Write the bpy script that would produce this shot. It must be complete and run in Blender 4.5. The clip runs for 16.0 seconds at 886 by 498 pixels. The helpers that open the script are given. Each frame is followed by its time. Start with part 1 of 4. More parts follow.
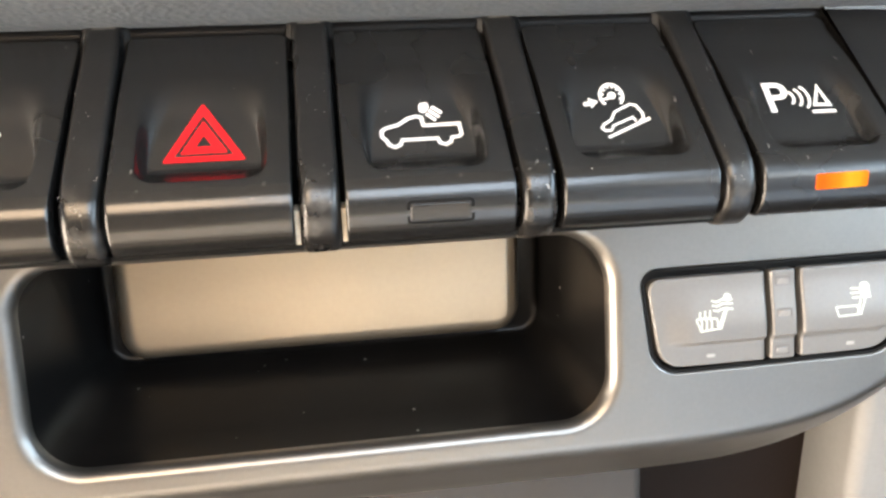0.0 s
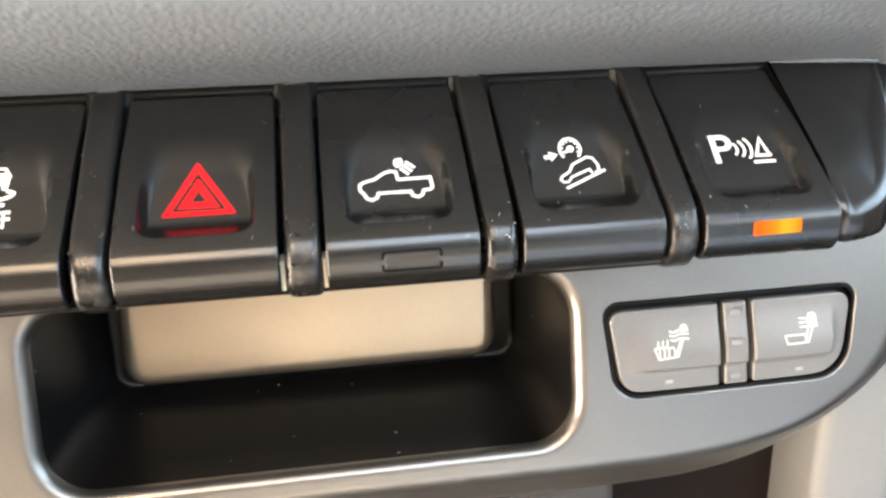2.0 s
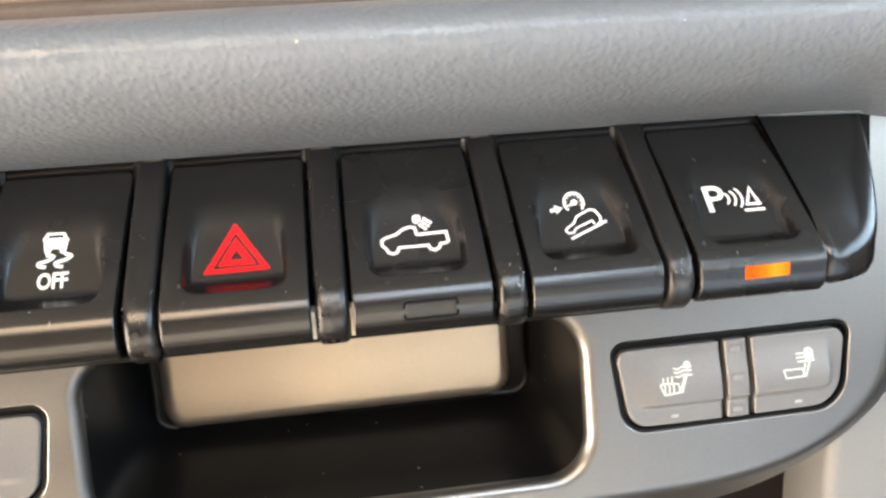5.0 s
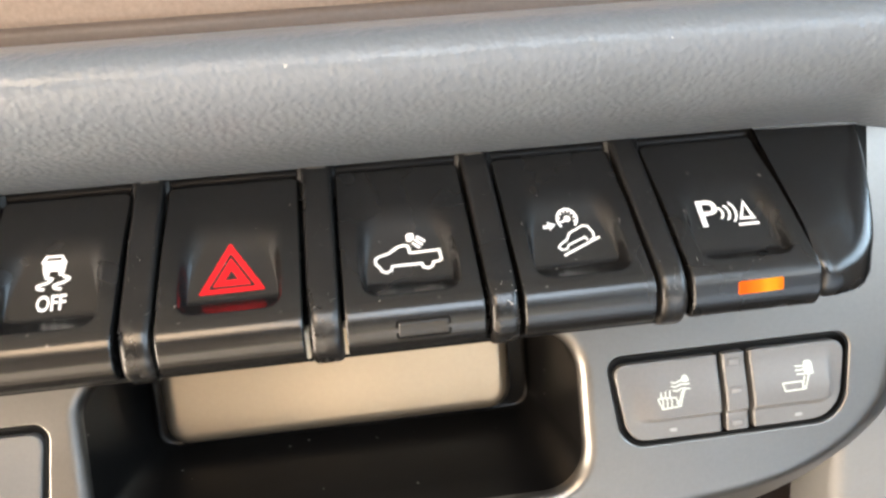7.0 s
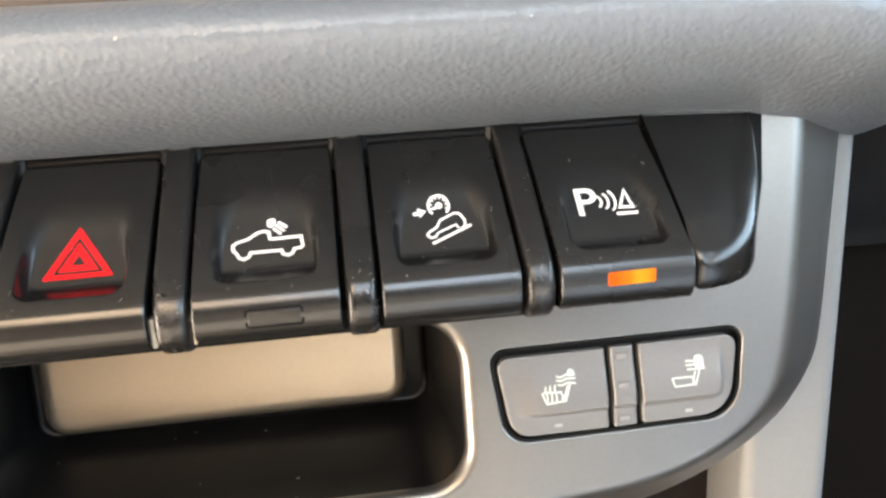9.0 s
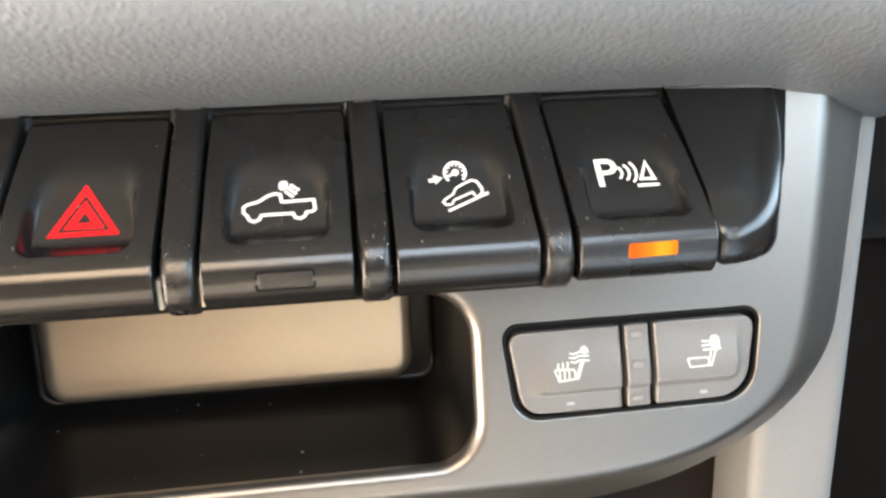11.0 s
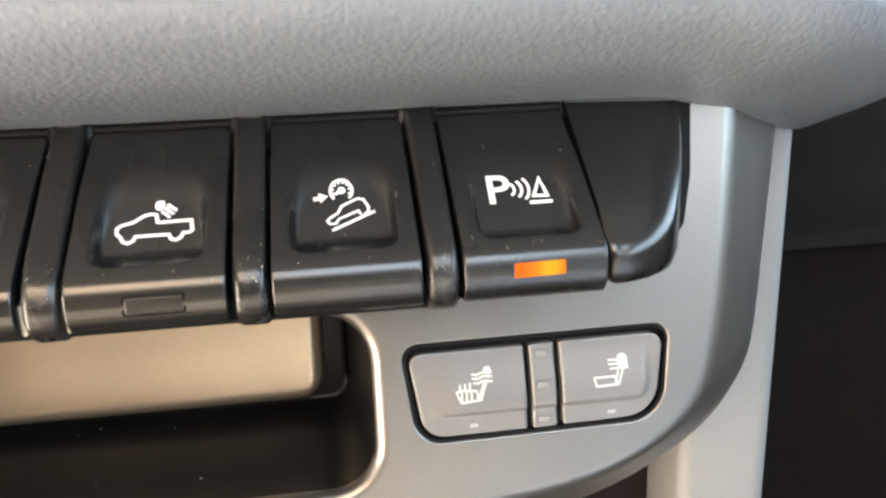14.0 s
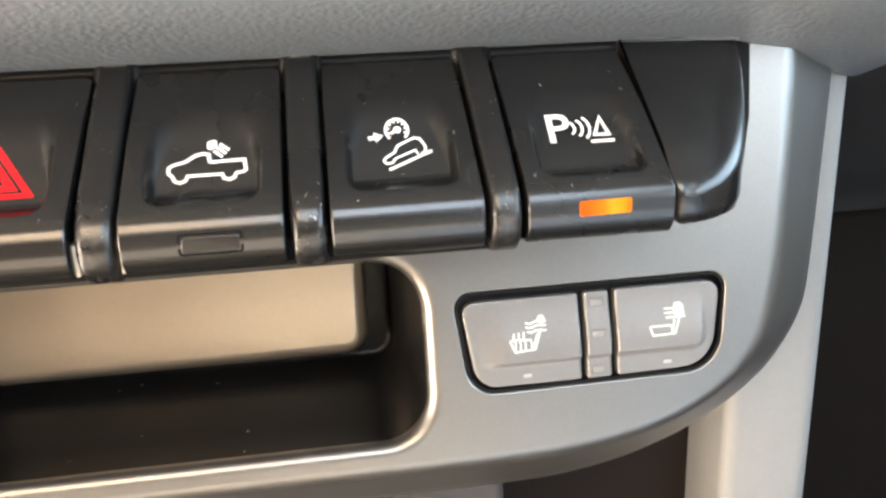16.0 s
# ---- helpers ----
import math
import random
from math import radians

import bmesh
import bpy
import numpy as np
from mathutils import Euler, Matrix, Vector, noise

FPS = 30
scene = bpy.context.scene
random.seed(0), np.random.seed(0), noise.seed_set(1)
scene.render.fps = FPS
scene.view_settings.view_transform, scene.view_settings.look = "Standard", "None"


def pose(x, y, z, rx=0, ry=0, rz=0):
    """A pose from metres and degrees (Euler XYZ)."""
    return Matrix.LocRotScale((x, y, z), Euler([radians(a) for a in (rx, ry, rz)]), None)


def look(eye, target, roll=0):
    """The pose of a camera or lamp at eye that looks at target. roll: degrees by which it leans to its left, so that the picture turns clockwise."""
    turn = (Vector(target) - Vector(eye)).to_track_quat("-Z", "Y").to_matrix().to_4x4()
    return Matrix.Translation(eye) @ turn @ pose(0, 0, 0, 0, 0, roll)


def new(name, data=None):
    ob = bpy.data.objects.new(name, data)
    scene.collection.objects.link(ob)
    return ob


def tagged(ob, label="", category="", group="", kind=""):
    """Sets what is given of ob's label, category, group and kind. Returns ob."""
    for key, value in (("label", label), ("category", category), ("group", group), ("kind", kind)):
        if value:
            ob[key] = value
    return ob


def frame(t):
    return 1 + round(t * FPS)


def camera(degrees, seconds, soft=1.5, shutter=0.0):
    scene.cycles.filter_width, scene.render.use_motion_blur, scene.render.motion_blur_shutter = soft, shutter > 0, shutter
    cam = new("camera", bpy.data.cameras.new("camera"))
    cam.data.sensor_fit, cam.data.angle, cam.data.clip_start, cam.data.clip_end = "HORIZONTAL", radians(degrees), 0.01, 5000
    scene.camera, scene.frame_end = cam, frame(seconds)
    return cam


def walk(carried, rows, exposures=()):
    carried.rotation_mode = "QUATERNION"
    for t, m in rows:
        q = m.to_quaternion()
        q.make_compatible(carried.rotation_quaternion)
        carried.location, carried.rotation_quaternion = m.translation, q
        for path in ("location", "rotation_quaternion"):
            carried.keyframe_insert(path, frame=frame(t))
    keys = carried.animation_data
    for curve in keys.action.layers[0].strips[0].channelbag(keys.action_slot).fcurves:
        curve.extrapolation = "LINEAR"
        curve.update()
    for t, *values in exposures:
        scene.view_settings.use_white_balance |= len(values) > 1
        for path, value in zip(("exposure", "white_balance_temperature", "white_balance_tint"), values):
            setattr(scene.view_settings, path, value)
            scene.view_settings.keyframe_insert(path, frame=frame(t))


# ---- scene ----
cam = camera(58.00, 16.0, soft=2.6)
ROWS = [
    (0, -0.02012, 0.00294, 0.99914, 71.318, 1.241, -8.620),
    (0.5, -0.01584, 0.00133, 1.00000, 71.131, 1.854, -8.607),
    (1, -0.01635, -0.00110, 1.00158, 71.087, 2.360, -8.869),
    (1.5, -0.01790, -0.00184, 1.00027, 70.914, 1.959, -8.770),
    (2, -0.01676, -0.00665, 1.00866, 71.490, 1.630, -8.594),
    (2.5, -0.01968, -0.00751, 1.00807, 72.470, 1.375, -8.102),
    (3, -0.01701, -0.00900, 1.00648, 72.677, 2.134, -8.044),
    (3.5, -0.01478, -0.01584, 1.01686, 73.355, 3.353, -8.306),
    (4, -0.01593, -0.01654, 1.01529, 73.869, 3.148, -8.104),
    (4.2, -0.01894, -0.01678, 1.01416, 73.929, 2.852, -8.006),
    (6.3, -0.01388, -0.01675, 1.01565, 74.133, 4.098, -7.010),
    (6.5, -0.01355, -0.01678, 1.01517, 74.365, 4.108, -6.839),
    (7, -0.01392, -0.01748, 1.01679, 74.368, 4.039, -6.883),
    (7.5, -0.01462, -0.01457, 1.01123, 73.988, 3.440, -7.023),
    (8, 0.00243, -0.01674, 1.01742, 74.000, 3.713, -7.172),
    (8.5, 0.00549, -0.01390, 1.01270, 73.724, 3.538, -7.497),
    (9, 0.00728, -0.01475, 1.01328, 73.706, 3.184, -7.502),
    (9.2, 0.00874, -0.01233, 1.01113, 73.610, 2.842, -7.635),
    (11.5, 0.00399, -0.01222, 1.00800, 73.409, 1.524, -7.366),
    (12, 0.01530, -0.01160, 1.00926, 73.448, 1.463, -8.534),
    (12.5, 0.00908, -0.00945, 1.00343, 73.369, 0.509, -8.289),
    (13, 0.00834, -0.01198, 1.00908, 73.930, 0.798, -8.072),
    (13.5, 0.00836, -0.01100, 1.00757, 73.884, 1.098, -7.913),
    (14, 0.02114, -0.01007, 1.00830, 73.890, 2.019, -8.278),
    (14.5, 0.02777, -0.00620, 1.00386, 73.346, 2.800, -8.859),
    (15, 0.02291, -0.00636, 1.00266, 72.750, 2.412, -8.657),
    (15.5, 0.01929, -0.00633, 1.00149, 72.583, 2.237, -8.298),
    (16, 0.01261, -0.00713, 1.00116, 72.732, 2.392, -8.067),
]
walk(cam, [(t, pose(*v)) for t, *v in ROWS], [(0, 0.32), (3, 0.22), (4.2, 0.14), (7, 0.12), (9, 0.14), (12.5, 0.22), (14, 0.16), (16, 0.30)])

# ---- world, sun, window light and added lamps ----
world = bpy.data.worlds.new("sky")
scene.world = world
world.use_nodes = True
wn, wl = world.node_tree.nodes, world.node_tree.links
sky = wn.new("ShaderNodeTexSky")
sky.sky_type = "NISHITA"
sky.sun_disc = False
sky.sun_elevation, sky.sun_rotation = radians(80), radians(-90)
wl.new(sky.outputs[0], wn["Background"].inputs[0])
wn["Background"].inputs[1].default_value = 0.08

sun = new("sun", bpy.data.lights.new("sun", "SUN"))
sun.data.energy, sun.data.angle, sun.data.color = 5.0, radians(0.5), (1.0, 0.95, 0.88)
sun.matrix_world = look((-0.12, 0.0, 2.0), (0, 0.02, 1.0))


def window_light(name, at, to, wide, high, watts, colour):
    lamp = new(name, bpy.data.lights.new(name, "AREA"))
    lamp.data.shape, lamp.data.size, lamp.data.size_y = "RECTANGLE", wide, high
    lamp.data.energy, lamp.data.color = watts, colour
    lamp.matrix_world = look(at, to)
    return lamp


window_light("left_door_light", (-0.76, -0.20, 0.74), (0.0, -0.12, 0.88), 0.80, 0.70, 32.0, (1.0, 0.83, 0.66))
window_light("right_window_light", (0.72, -0.14, 1.23), (0.0, -0.12, 1.00), 1.34, 0.36, 12.0, (0.64, 0.83, 1.0))
# Added lamp that brightens and warms the bezel's right front strip.
window_light("added_bezel_light", (0.72, -0.99, 1.28), (0.10, 0.0, 1.00), 0.30, 0.24, 1.4, (1.0, 0.96, 0.90))
window_light("windscreen_light", (-0.02, 0.80, 1.34), (-0.02, 0.0, 1.15), 1.2, 0.32, 1.0, (0.86, 0.93, 1.0))
window_light("rear_window_light", (0.46, -1.56, 1.31), (0.10, 0.0, 1.0), 0.30, 0.30, 0.6, (0.80, 0.91, 1.0))
# Added overhead lamps, warm left and cool right, for highlights on the key lips.
window_light("added_roof_light", (-0.36, -0.76, 1.50), (-0.36, -0.76, 0.5), 0.48, 0.74, 15.0, (1.0, 0.73, 0.47))
window_light("added_roof_light", (0.16, -0.76, 1.50), (0.16, -0.76, 0.5), 0.48, 0.74, 10.5, (0.74, 0.87, 1.0))

MM = 0.001


# ---- materials ----
def material(name, colour, rough, metal=0.0, scale=900.0, vary=0.12, bump=0.0, bump_scale=3000.0, specular=0.5,
             dust=0.0, dust_scale=260.0, stain=0.0, coat=0.0, grain="noise", rough_vary=0.08, scuff=0.0):
    """A surface with fine grain, larger stains and, where asked, pale dust flecks."""
    mat = bpy.data.materials.new(name)
    mat.use_nodes = True
    n, l = mat.node_tree.nodes, mat.node_tree.links
    b = n["Principled BSDF"]
    b.inputs["Metallic"].default_value = metal
    b.inputs["Specular IOR Level"].default_value = specular
    b.inputs["Coat Weight"].default_value = coat
    co = n.new("ShaderNodeTexCoord")

    def tex(s, detail=4.0):
        t = n.new("ShaderNodeTexNoise")
        t.inputs["Scale"].default_value, t.inputs["Detail"].default_value = s, detail
        l.new(co.outputs["Object"], t.inputs["Vector"])
        return t

    def ramp(src, lo, hi, a, c):
        m = n.new("ShaderNodeMapRange")
        m.inputs[1].default_value, m.inputs[2].default_value = lo, hi
        m.inputs[3].default_value, m.inputs[4].default_value = a, c
        l.new(src, m.inputs[0])
        return m.outputs[0]

    def mix(fac, a, c, mode="MIX"):
        m = n.new("ShaderNodeMix")
        m.data_type, m.blend_type = "RGBA", mode
        if isinstance(fac, float):
            m.inputs[0].default_value = fac
        else:
            l.new(fac, m.inputs[0])
        for i, v in ((6, a), (7, c)):
            if isinstance(v, tuple):
                m.inputs[i].default_value = (*v, 1)
            else:
                l.new(v, m.inputs[i])
        return m.outputs[2]

    fine, broad = tex(scale), tex(45.0, 3.0)
    dark = tuple(c * (1 - vary) for c in colour)
    light = tuple(min(1, c * (1 + vary)) for c in colour)
    col = mix(ramp(fine.outputs["Fac"], 0.3, 0.7, 0, 1), dark, light)
    if stain:
        col = mix(ramp(broad.outputs["Fac"], 0.45, 0.75, 0, stain), col, tuple(c * 0.6 for c in colour))
    if dust:
        v = n.new("ShaderNodeTexVoronoi")
        v.inputs["Scale"].default_value = dust_scale
        l.new(co.outputs["Object"], v.inputs["Vector"])
        sep = n.new("ShaderNodeSeparateColor")
        l.new(v.outputs["Color"], sep.inputs[0])
        few = ramp(sep.outputs[0], 0.55, 1.0, 0.0, 0.085)
        near = n.new("ShaderNodeMath")
        near.operation = "LESS_THAN"
        l.new(v.outputs["Distance"], near.inputs[0])
        l.new(few, near.inputs[1])
        haze = ramp(tex(130.0, 5.0).outputs["Fac"], 0.35, 0.8, 0.0, 0.012 * dust)
        col = mix(haze, col, (0.35, 0.33, 0.31))
        amount = n.new("ShaderNodeMath")
        amount.operation = "MULTIPLY"
        l.new(near.outputs[0], amount.inputs[0])
        amount.inputs[1].default_value = min(1.0, dust) * 0.7
        col = mix(amount.outputs[0], col, (0.55, 0.53, 0.5))
    r = ramp(broad.outputs["Fac"], 0.3, 0.7, max(0.02, rough - rough_vary), rough + rough_vary)
    if scuff:
        def times(a, c):
            m = n.new("ShaderNodeMath")
            m.operation = "MULTIPLY"
            for k, v in enumerate((a, c)):
                if isinstance(v, float):
                    m.inputs[k].default_value = v
                else:
                    l.new(v, m.inputs[k])
            return m.outputs[0]
        sep_z = n.new("ShaderNodeSeparateXYZ")
        l.new(co.outputs["Object"], sep_z.inputs[0])
        knuckle = ramp(sep_z.outputs[2], 0.9715, 0.9770, 1.0, 0.10)
        rubbed = times(times(ramp(tex(420.0, 6.0).outputs["Fac"], 0.50, 0.68, 0.0, 1.0), knuckle), scuff)
        col = mix(rubbed, col, (0.17, 0.155, 0.14))
        haze_r = n.new("ShaderNodeMath")
        haze_r.operation = "MULTIPLY_ADD"
        l.new(rubbed, haze_r.inputs[0])
        haze_r.inputs[1].default_value = 0.25
        l.new(r, haze_r.inputs[2])
        r = haze_r.outputs[0]
    l.new(col, b.inputs["Base Color"])
    l.new(r, b.inputs["Roughness"])
    if bump:
        bp = n.new("ShaderNodeBump")
        bp.inputs["Strength"].default_value = 1.0
        bp.inputs["Distance"].default_value = bump
        if grain == "leather":
            v = n.new("ShaderNodeTexVoronoi")
            v.feature = "SMOOTH_F1"
            v.inputs["Smoothness"].default_value = 0.6
            v.inputs["Scale"].default_value = bump_scale
            warp = tex(bump_scale * 0.6, 2.0)
            add = n.new("ShaderNodeVectorMath")
            add.operation = "MULTIPLY_ADD"
            l.new(warp.outputs["Color"], add.inputs[0])
            add.inputs[1].default_value = (0.0010, 0.0010, 0.0010)
            l.new(co.outputs["Object"], add.inputs[2])
            l.new(add.outputs[0], v.inputs["Vector"])
            cell = ramp(v.outputs["Distance"], 0.0, 0.7, 1.0, 0.0)
            low = tex(bump_scale * 0.7, 4.0)
            sm = n.new("ShaderNodeMath")
            sm.operation = "MULTIPLY_ADD"
            l.new(low.outputs["Fac"], sm.inputs[0])
            sm.inputs[1].default_value = 1.6
            l.new(cell, sm.inputs[2])
            l.new(sm.outputs[0], bp.inputs["Height"])
        else:
            l.new(tex(bump_scale, 3.0).outputs["Fac"], bp.inputs["Height"])
        l.new(bp.outputs["Normal"], b.inputs["Normal"])
    return mat


M_BLACK = material("black_switch_plastic", (0.0055, 0.0053, 0.0053), 0.265, rough_vary=0.02, scale=1200, vary=0.06, dust=0.3, dust_scale=800, specular=0.75)
M_RIB = material("black_divider_plastic", (0.006, 0.0058, 0.0058), 0.29, rough_vary=0.06, scale=1200, dust=0.9, dust_scale=900, specular=0.62, bump=0.00003, bump_scale=1500, scuff=0.2)
M_DEEP = material("dull_black_plastic", (0.0035, 0.0035, 0.0035), 0.6, specular=0.12)
M_SILVER = material("satin_silver_paint", (0.212, 0.204, 0.193), 0.36, metal=0.92, rough_vary=0.03, scale=1300, vary=0.03, stain=0.07)
M_PANEL = material("satin_champagne_paint", (0.42, 0.360, 0.280), 0.31, metal=0.85, rough_vary=0.03, scale=1000, vary=0.02, stain=0.06)
M_TRAY = material("black_tray_plastic", (0.0042, 0.0040, 0.0040), 0.36, specular=0.20, dust=0.5, dust_scale=260)
M_KEY = material("grey_key_plastic", (0.155, 0.152, 0.148), 0.36, metal=0.25, scale=1500, vary=0.04, stain=0.08)
M_PAD = material("grey_leatherette", (0.138, 0.154, 0.172), 0.37, scale=700, vary=0.05, bump=0.00010, bump_scale=860, grain="leather", specular=0.65, dust=0.12)
M_WHITE = material("white_print", (0.82, 0.80, 0.77), 0.45, vary=0.03)
M_MINT = material("pale_print", (0.48, 0.515, 0.465), 0.45, vary=0.03)
M_FAINT = material("faint_pale_print", (0.31, 0.315, 0.30), 0.42, vary=0.03)
M_TAB = material("pale_scuffed_plastic", (0.23, 0.21, 0.185), 0.42, scale=900, vary=0.3, stain=0.3)
M_DUST = material("pale_dust", (0.42, 0.40, 0.37), 0.9, vary=0.2)
M_RAIL = material("worn_plastic", (0.075, 0.07, 0.064), 0.42, scale=500, vary=0.25, stain=0.3)
M_RED = material("red_print", (0.68, 0.009, 0.014), 0.45, vary=0.03, specular=0.2)
M_AMBER_OFF = material("smoked_lens", (0.012, 0.011, 0.0105), 0.25, vary=0.05)
M_GREYLENS = material("grey_lens", (0.20, 0.195, 0.19), 0.25, vary=0.05)
M_PILLAR = material("light_grey_trim_plastic", (0.180, 0.180, 0.178), 0.50, vary=0.03, bump=0.00001, bump_scale=2500, stain=0.1)
M_LOWGREY = material("grey_lower_plastic", (0.030, 0.027, 0.025), 0.50, vary=0.04, bump=0.00001, bump_scale=2500)
M_BROWN = material("dark_brown_plastic", (0.011, 0.0075, 0.006), 0.65, specular=0.10, bump=0.00004, bump_scale=1200)
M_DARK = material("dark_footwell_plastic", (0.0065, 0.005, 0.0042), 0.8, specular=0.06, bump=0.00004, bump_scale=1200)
# Brown that paints in the soft shadow band below the tan trim.
M_SHADE_BAND = material("brown_shade_band", (0.10, 0.072, 0.056), 0.5, bump=0.00003, bump_scale=1500)
M_CREAM = material("cream_clip_plastic", (0.58, 0.50, 0.38), 0.45, vary=0.1)
M_TAN = material("tan_trim_plastic", (0.34, 0.25, 0.19), 0.45, bump=0.00003, bump_scale=1500)
M_LINER = material("grey_cabin_lining", (0.30, 0.285, 0.265), 0.85, scale=300, bump=0.0004, bump_scale=900)
M_SIDE = material("dark_cabin_trim", (0.10, 0.092, 0.085), 0.8, scale=300, bump=0.0004, bump_scale=900)
# Tones of the unseen sheets behind, chosen for what the bezel mirrors.
M_REFLECT_BEIGE = material("beige_reflector_cloth", (0.82, 0.74, 0.63), 0.85, scale=300, bump=0.0004, bump_scale=900)
M_REFLECT_BROWN = material("brown_reflector_cloth", (0.10, 0.075, 0.058), 0.85, scale=300, bump=0.0004, bump_scale=900)
M_REFLECT_COOL = material("cool_reflector_cloth", (0.58, 0.68, 0.80), 0.85, scale=300, bump=0.0004, bump_scale=900)
M_FLOOR = material("charcoal_carpet", (0.03, 0.029, 0.028), 0.95, scale=300, bump=0.001, bump_scale=700)


def glass_material():
    mat = bpy.data.materials.new("window_glass")
    mat.use_nodes = True
    b = mat.node_tree.nodes["Principled BSDF"]
    b.inputs["Transmission Weight"].default_value = 1.0
    b.inputs["Roughness"].default_value = 0.0
    b.inputs["IOR"].default_value = 1.05
    b.inputs["Base Color"].default_value = (0.95, 0.98, 0.97, 1)
    return mat


def lit_lens():
    """The amber indicator, lit from a lamp behind its one end."""
    mat = bpy.data.materials.new("lit_amber_lens")
    mat.use_nodes = True
    n, l = mat.node_tree.nodes, mat.node_tree.links
    b = n["Principled BSDF"]
    b.inputs["Base Color"].default_value = (0.20, 0.02, 0.002, 1)
    b.inputs["Specular IOR Level"].default_value = 0.05
    b.inputs["Roughness"].default_value = 0.2
    co = n.new("ShaderNodeTexCoord")
    sep = n.new("ShaderNodeSeparateXYZ")
    l.new(co.outputs["Object"], sep.inputs[0])
    noise_t = n.new("ShaderNodeTexNoise")
    noise_t.inputs["Scale"].default_value = 300
    l.new(co.outputs["Object"], noise_t.inputs["Vector"])
    m = n.new("ShaderNodeMapRange")
    m.inputs[1].default_value, m.inputs[2].default_value = 0.0474, 0.0556
    m.inputs[3].default_value, m.inputs[4].default_value = 0.0, 1.0
    l.new(sep.outputs[0], m.inputs[0])
    r = n.new("ShaderNodeValToRGB")
    r.color_ramp.elements[0].color = (1.0, 0.16, 0.010, 1)
    r.color_ramp.elements[1].color = (1.0, 0.20, 0.015, 1)
    r.color_ramp.elements[0].position = 0.12
    for at, c in ((0.42, (1.0, 0.30, 0.012, 1)), (0.62, (1.0, 0.58, 0.03, 1)), (0.80, (1.0, 0.50, 0.02, 1))):
        r.color_ramp.elements.new(at).color = c
    l.new(m.outputs[0], r.inputs[0])
    l.new(r.outputs[0], b.inputs["Emission Color"])
    g = n.new("ShaderNodeMapRange")
    g.inputs[3].default_value, g.inputs[4].default_value = 0.60, 1.10
    l.new(noise_t.outputs[0], g.inputs[0])
    l.new(g.outputs[0], b.inputs["Emission Strength"])
    return mat


M_AMBER = lit_lens()
M_GLASS = glass_material()


# ---- mesh helpers ----
def mesh_object(name, bm, mat, parent=None, label="", smooth=True, sharp=None):
    me = bpy.data.meshes.new(name)
    bmesh.ops.recalc_face_normals(bm, faces=bm.faces)
    bm.to_mesh(me)
    bm.free()
    me.materials.append(mat)
    for p in me.polygons:
        p.use_smooth = smooth
    if smooth:
        me.set_sharp_from_angle(angle=radians(sharp or 50))
    ob = new(name, me)
    if parent:
        ob.parent = parent
    if label:
        ob["label"] = label
    return ob


def part(name, bm, mat, parent, label="", smooth=True, sharp=None):
    return mesh_object(name, bm, mat, parent, label, smooth, sharp)


def thing(name, label, category, at=(0, 0, 0), group="", kind=""):
    ob = new(name)
    ob.empty_display_size = 0.01
    return tagged(ob, label, category, group, kind)


def rounded(points, radii, seg=7):
    """A closed outline with rounded corners."""
    out, n = [], len(points)
    for i in range(n):
        p, a, b = Vector(points[i]), Vector(points[i - 1]), Vector(points[(i + 1) % n])
        r = radii[i] if isinstance(radii, (list, tuple)) else radii
        da, db = (a - p).normalized(), (b - p).normalized()
        half = da.angle(db) / 2
        cut = min(r / math.tan(half), 0.48 * (a - p).length, 0.48 * (b - p).length)
        r = cut * math.tan(half)
        c = p + (da + db).normalized() * (r / math.sin(half))
        s, e = p + da * cut - c, p + db * cut - c
        ang = math.atan2(s.x * e.y - s.y * e.x, s.dot(e))
        a0 = math.atan2(s.y, s.x)
        out += [(c.x + r * math.cos(a0 + ang * k / seg), c.y + r * math.sin(a0 + ang * k / seg)) for k in range(seg + 1)]
    return out


def spline(points, per=8, closed=False):
    """Catmull-Rom through the points, of any dimension."""
    pts = [np.array(p, float) for p in points]
    n, out = len(pts), []
    for i in range(n if closed else n - 1):
        a, b, c, d = (pts[j % n] if closed else pts[min(max(j, 0), n - 1)] for j in (i - 1, i, i + 1, i + 2))
        for k in range(per):
            t = k / per
            out.append(0.5 * (2 * b + (c - a) * t + (2 * a - 5 * b + 4 * c - d) * t * t + (3 * b - a - 3 * c + d) * t ** 3))
    if not closed:
        out.append(pts[-1])
    return out


def area2(loop):
    return sum(a[0] * b[1] - a[1] * b[0] for a, b in zip(loop, loop[1:] + loop[:1])) / 2


def normals2(loop):
    """Outward normals of a closed outline."""
    sign, n, out = (1 if area2(loop) > 0 else -1), len(loop), []
    for i in range(n):
        d = Vector(loop[(i + 1) % n]) - Vector(loop[i - 1])
        d = d.normalized() if d.length > 0 else Vector((1, 0))
        out.append(Vector((d.y, -d.x)) * sign)
    return out


def grown(loop, d):
    return [(p[0] + m.x * (d if not callable(d) else d(m)), p[1] + m.y * (d if not callable(d) else d(m))) for p, m in zip(loop, normals2(loop))]


def ring(bm, points):
    return [bm.verts.new(p) for p in points]


def bridge(bm, a, b, closed=True):
    n = len(a)
    for i in range(n if closed else n - 1):
        j = (i + 1) % n
        bm.faces.new((a[i], a[j], b[j], b[i]))


def fill(bm, *rings):
    edges = []
    for r in rings:
        for i in range(len(r)):
            a, b = r[i], r[(i + 1) % len(r)]
            edges.append(bm.edges.get((a, b)) or bm.edges.new((a, b)))
    bmesh.ops.triangle_fill(bm, use_beauty=True, use_dissolve=False, edges=edges)


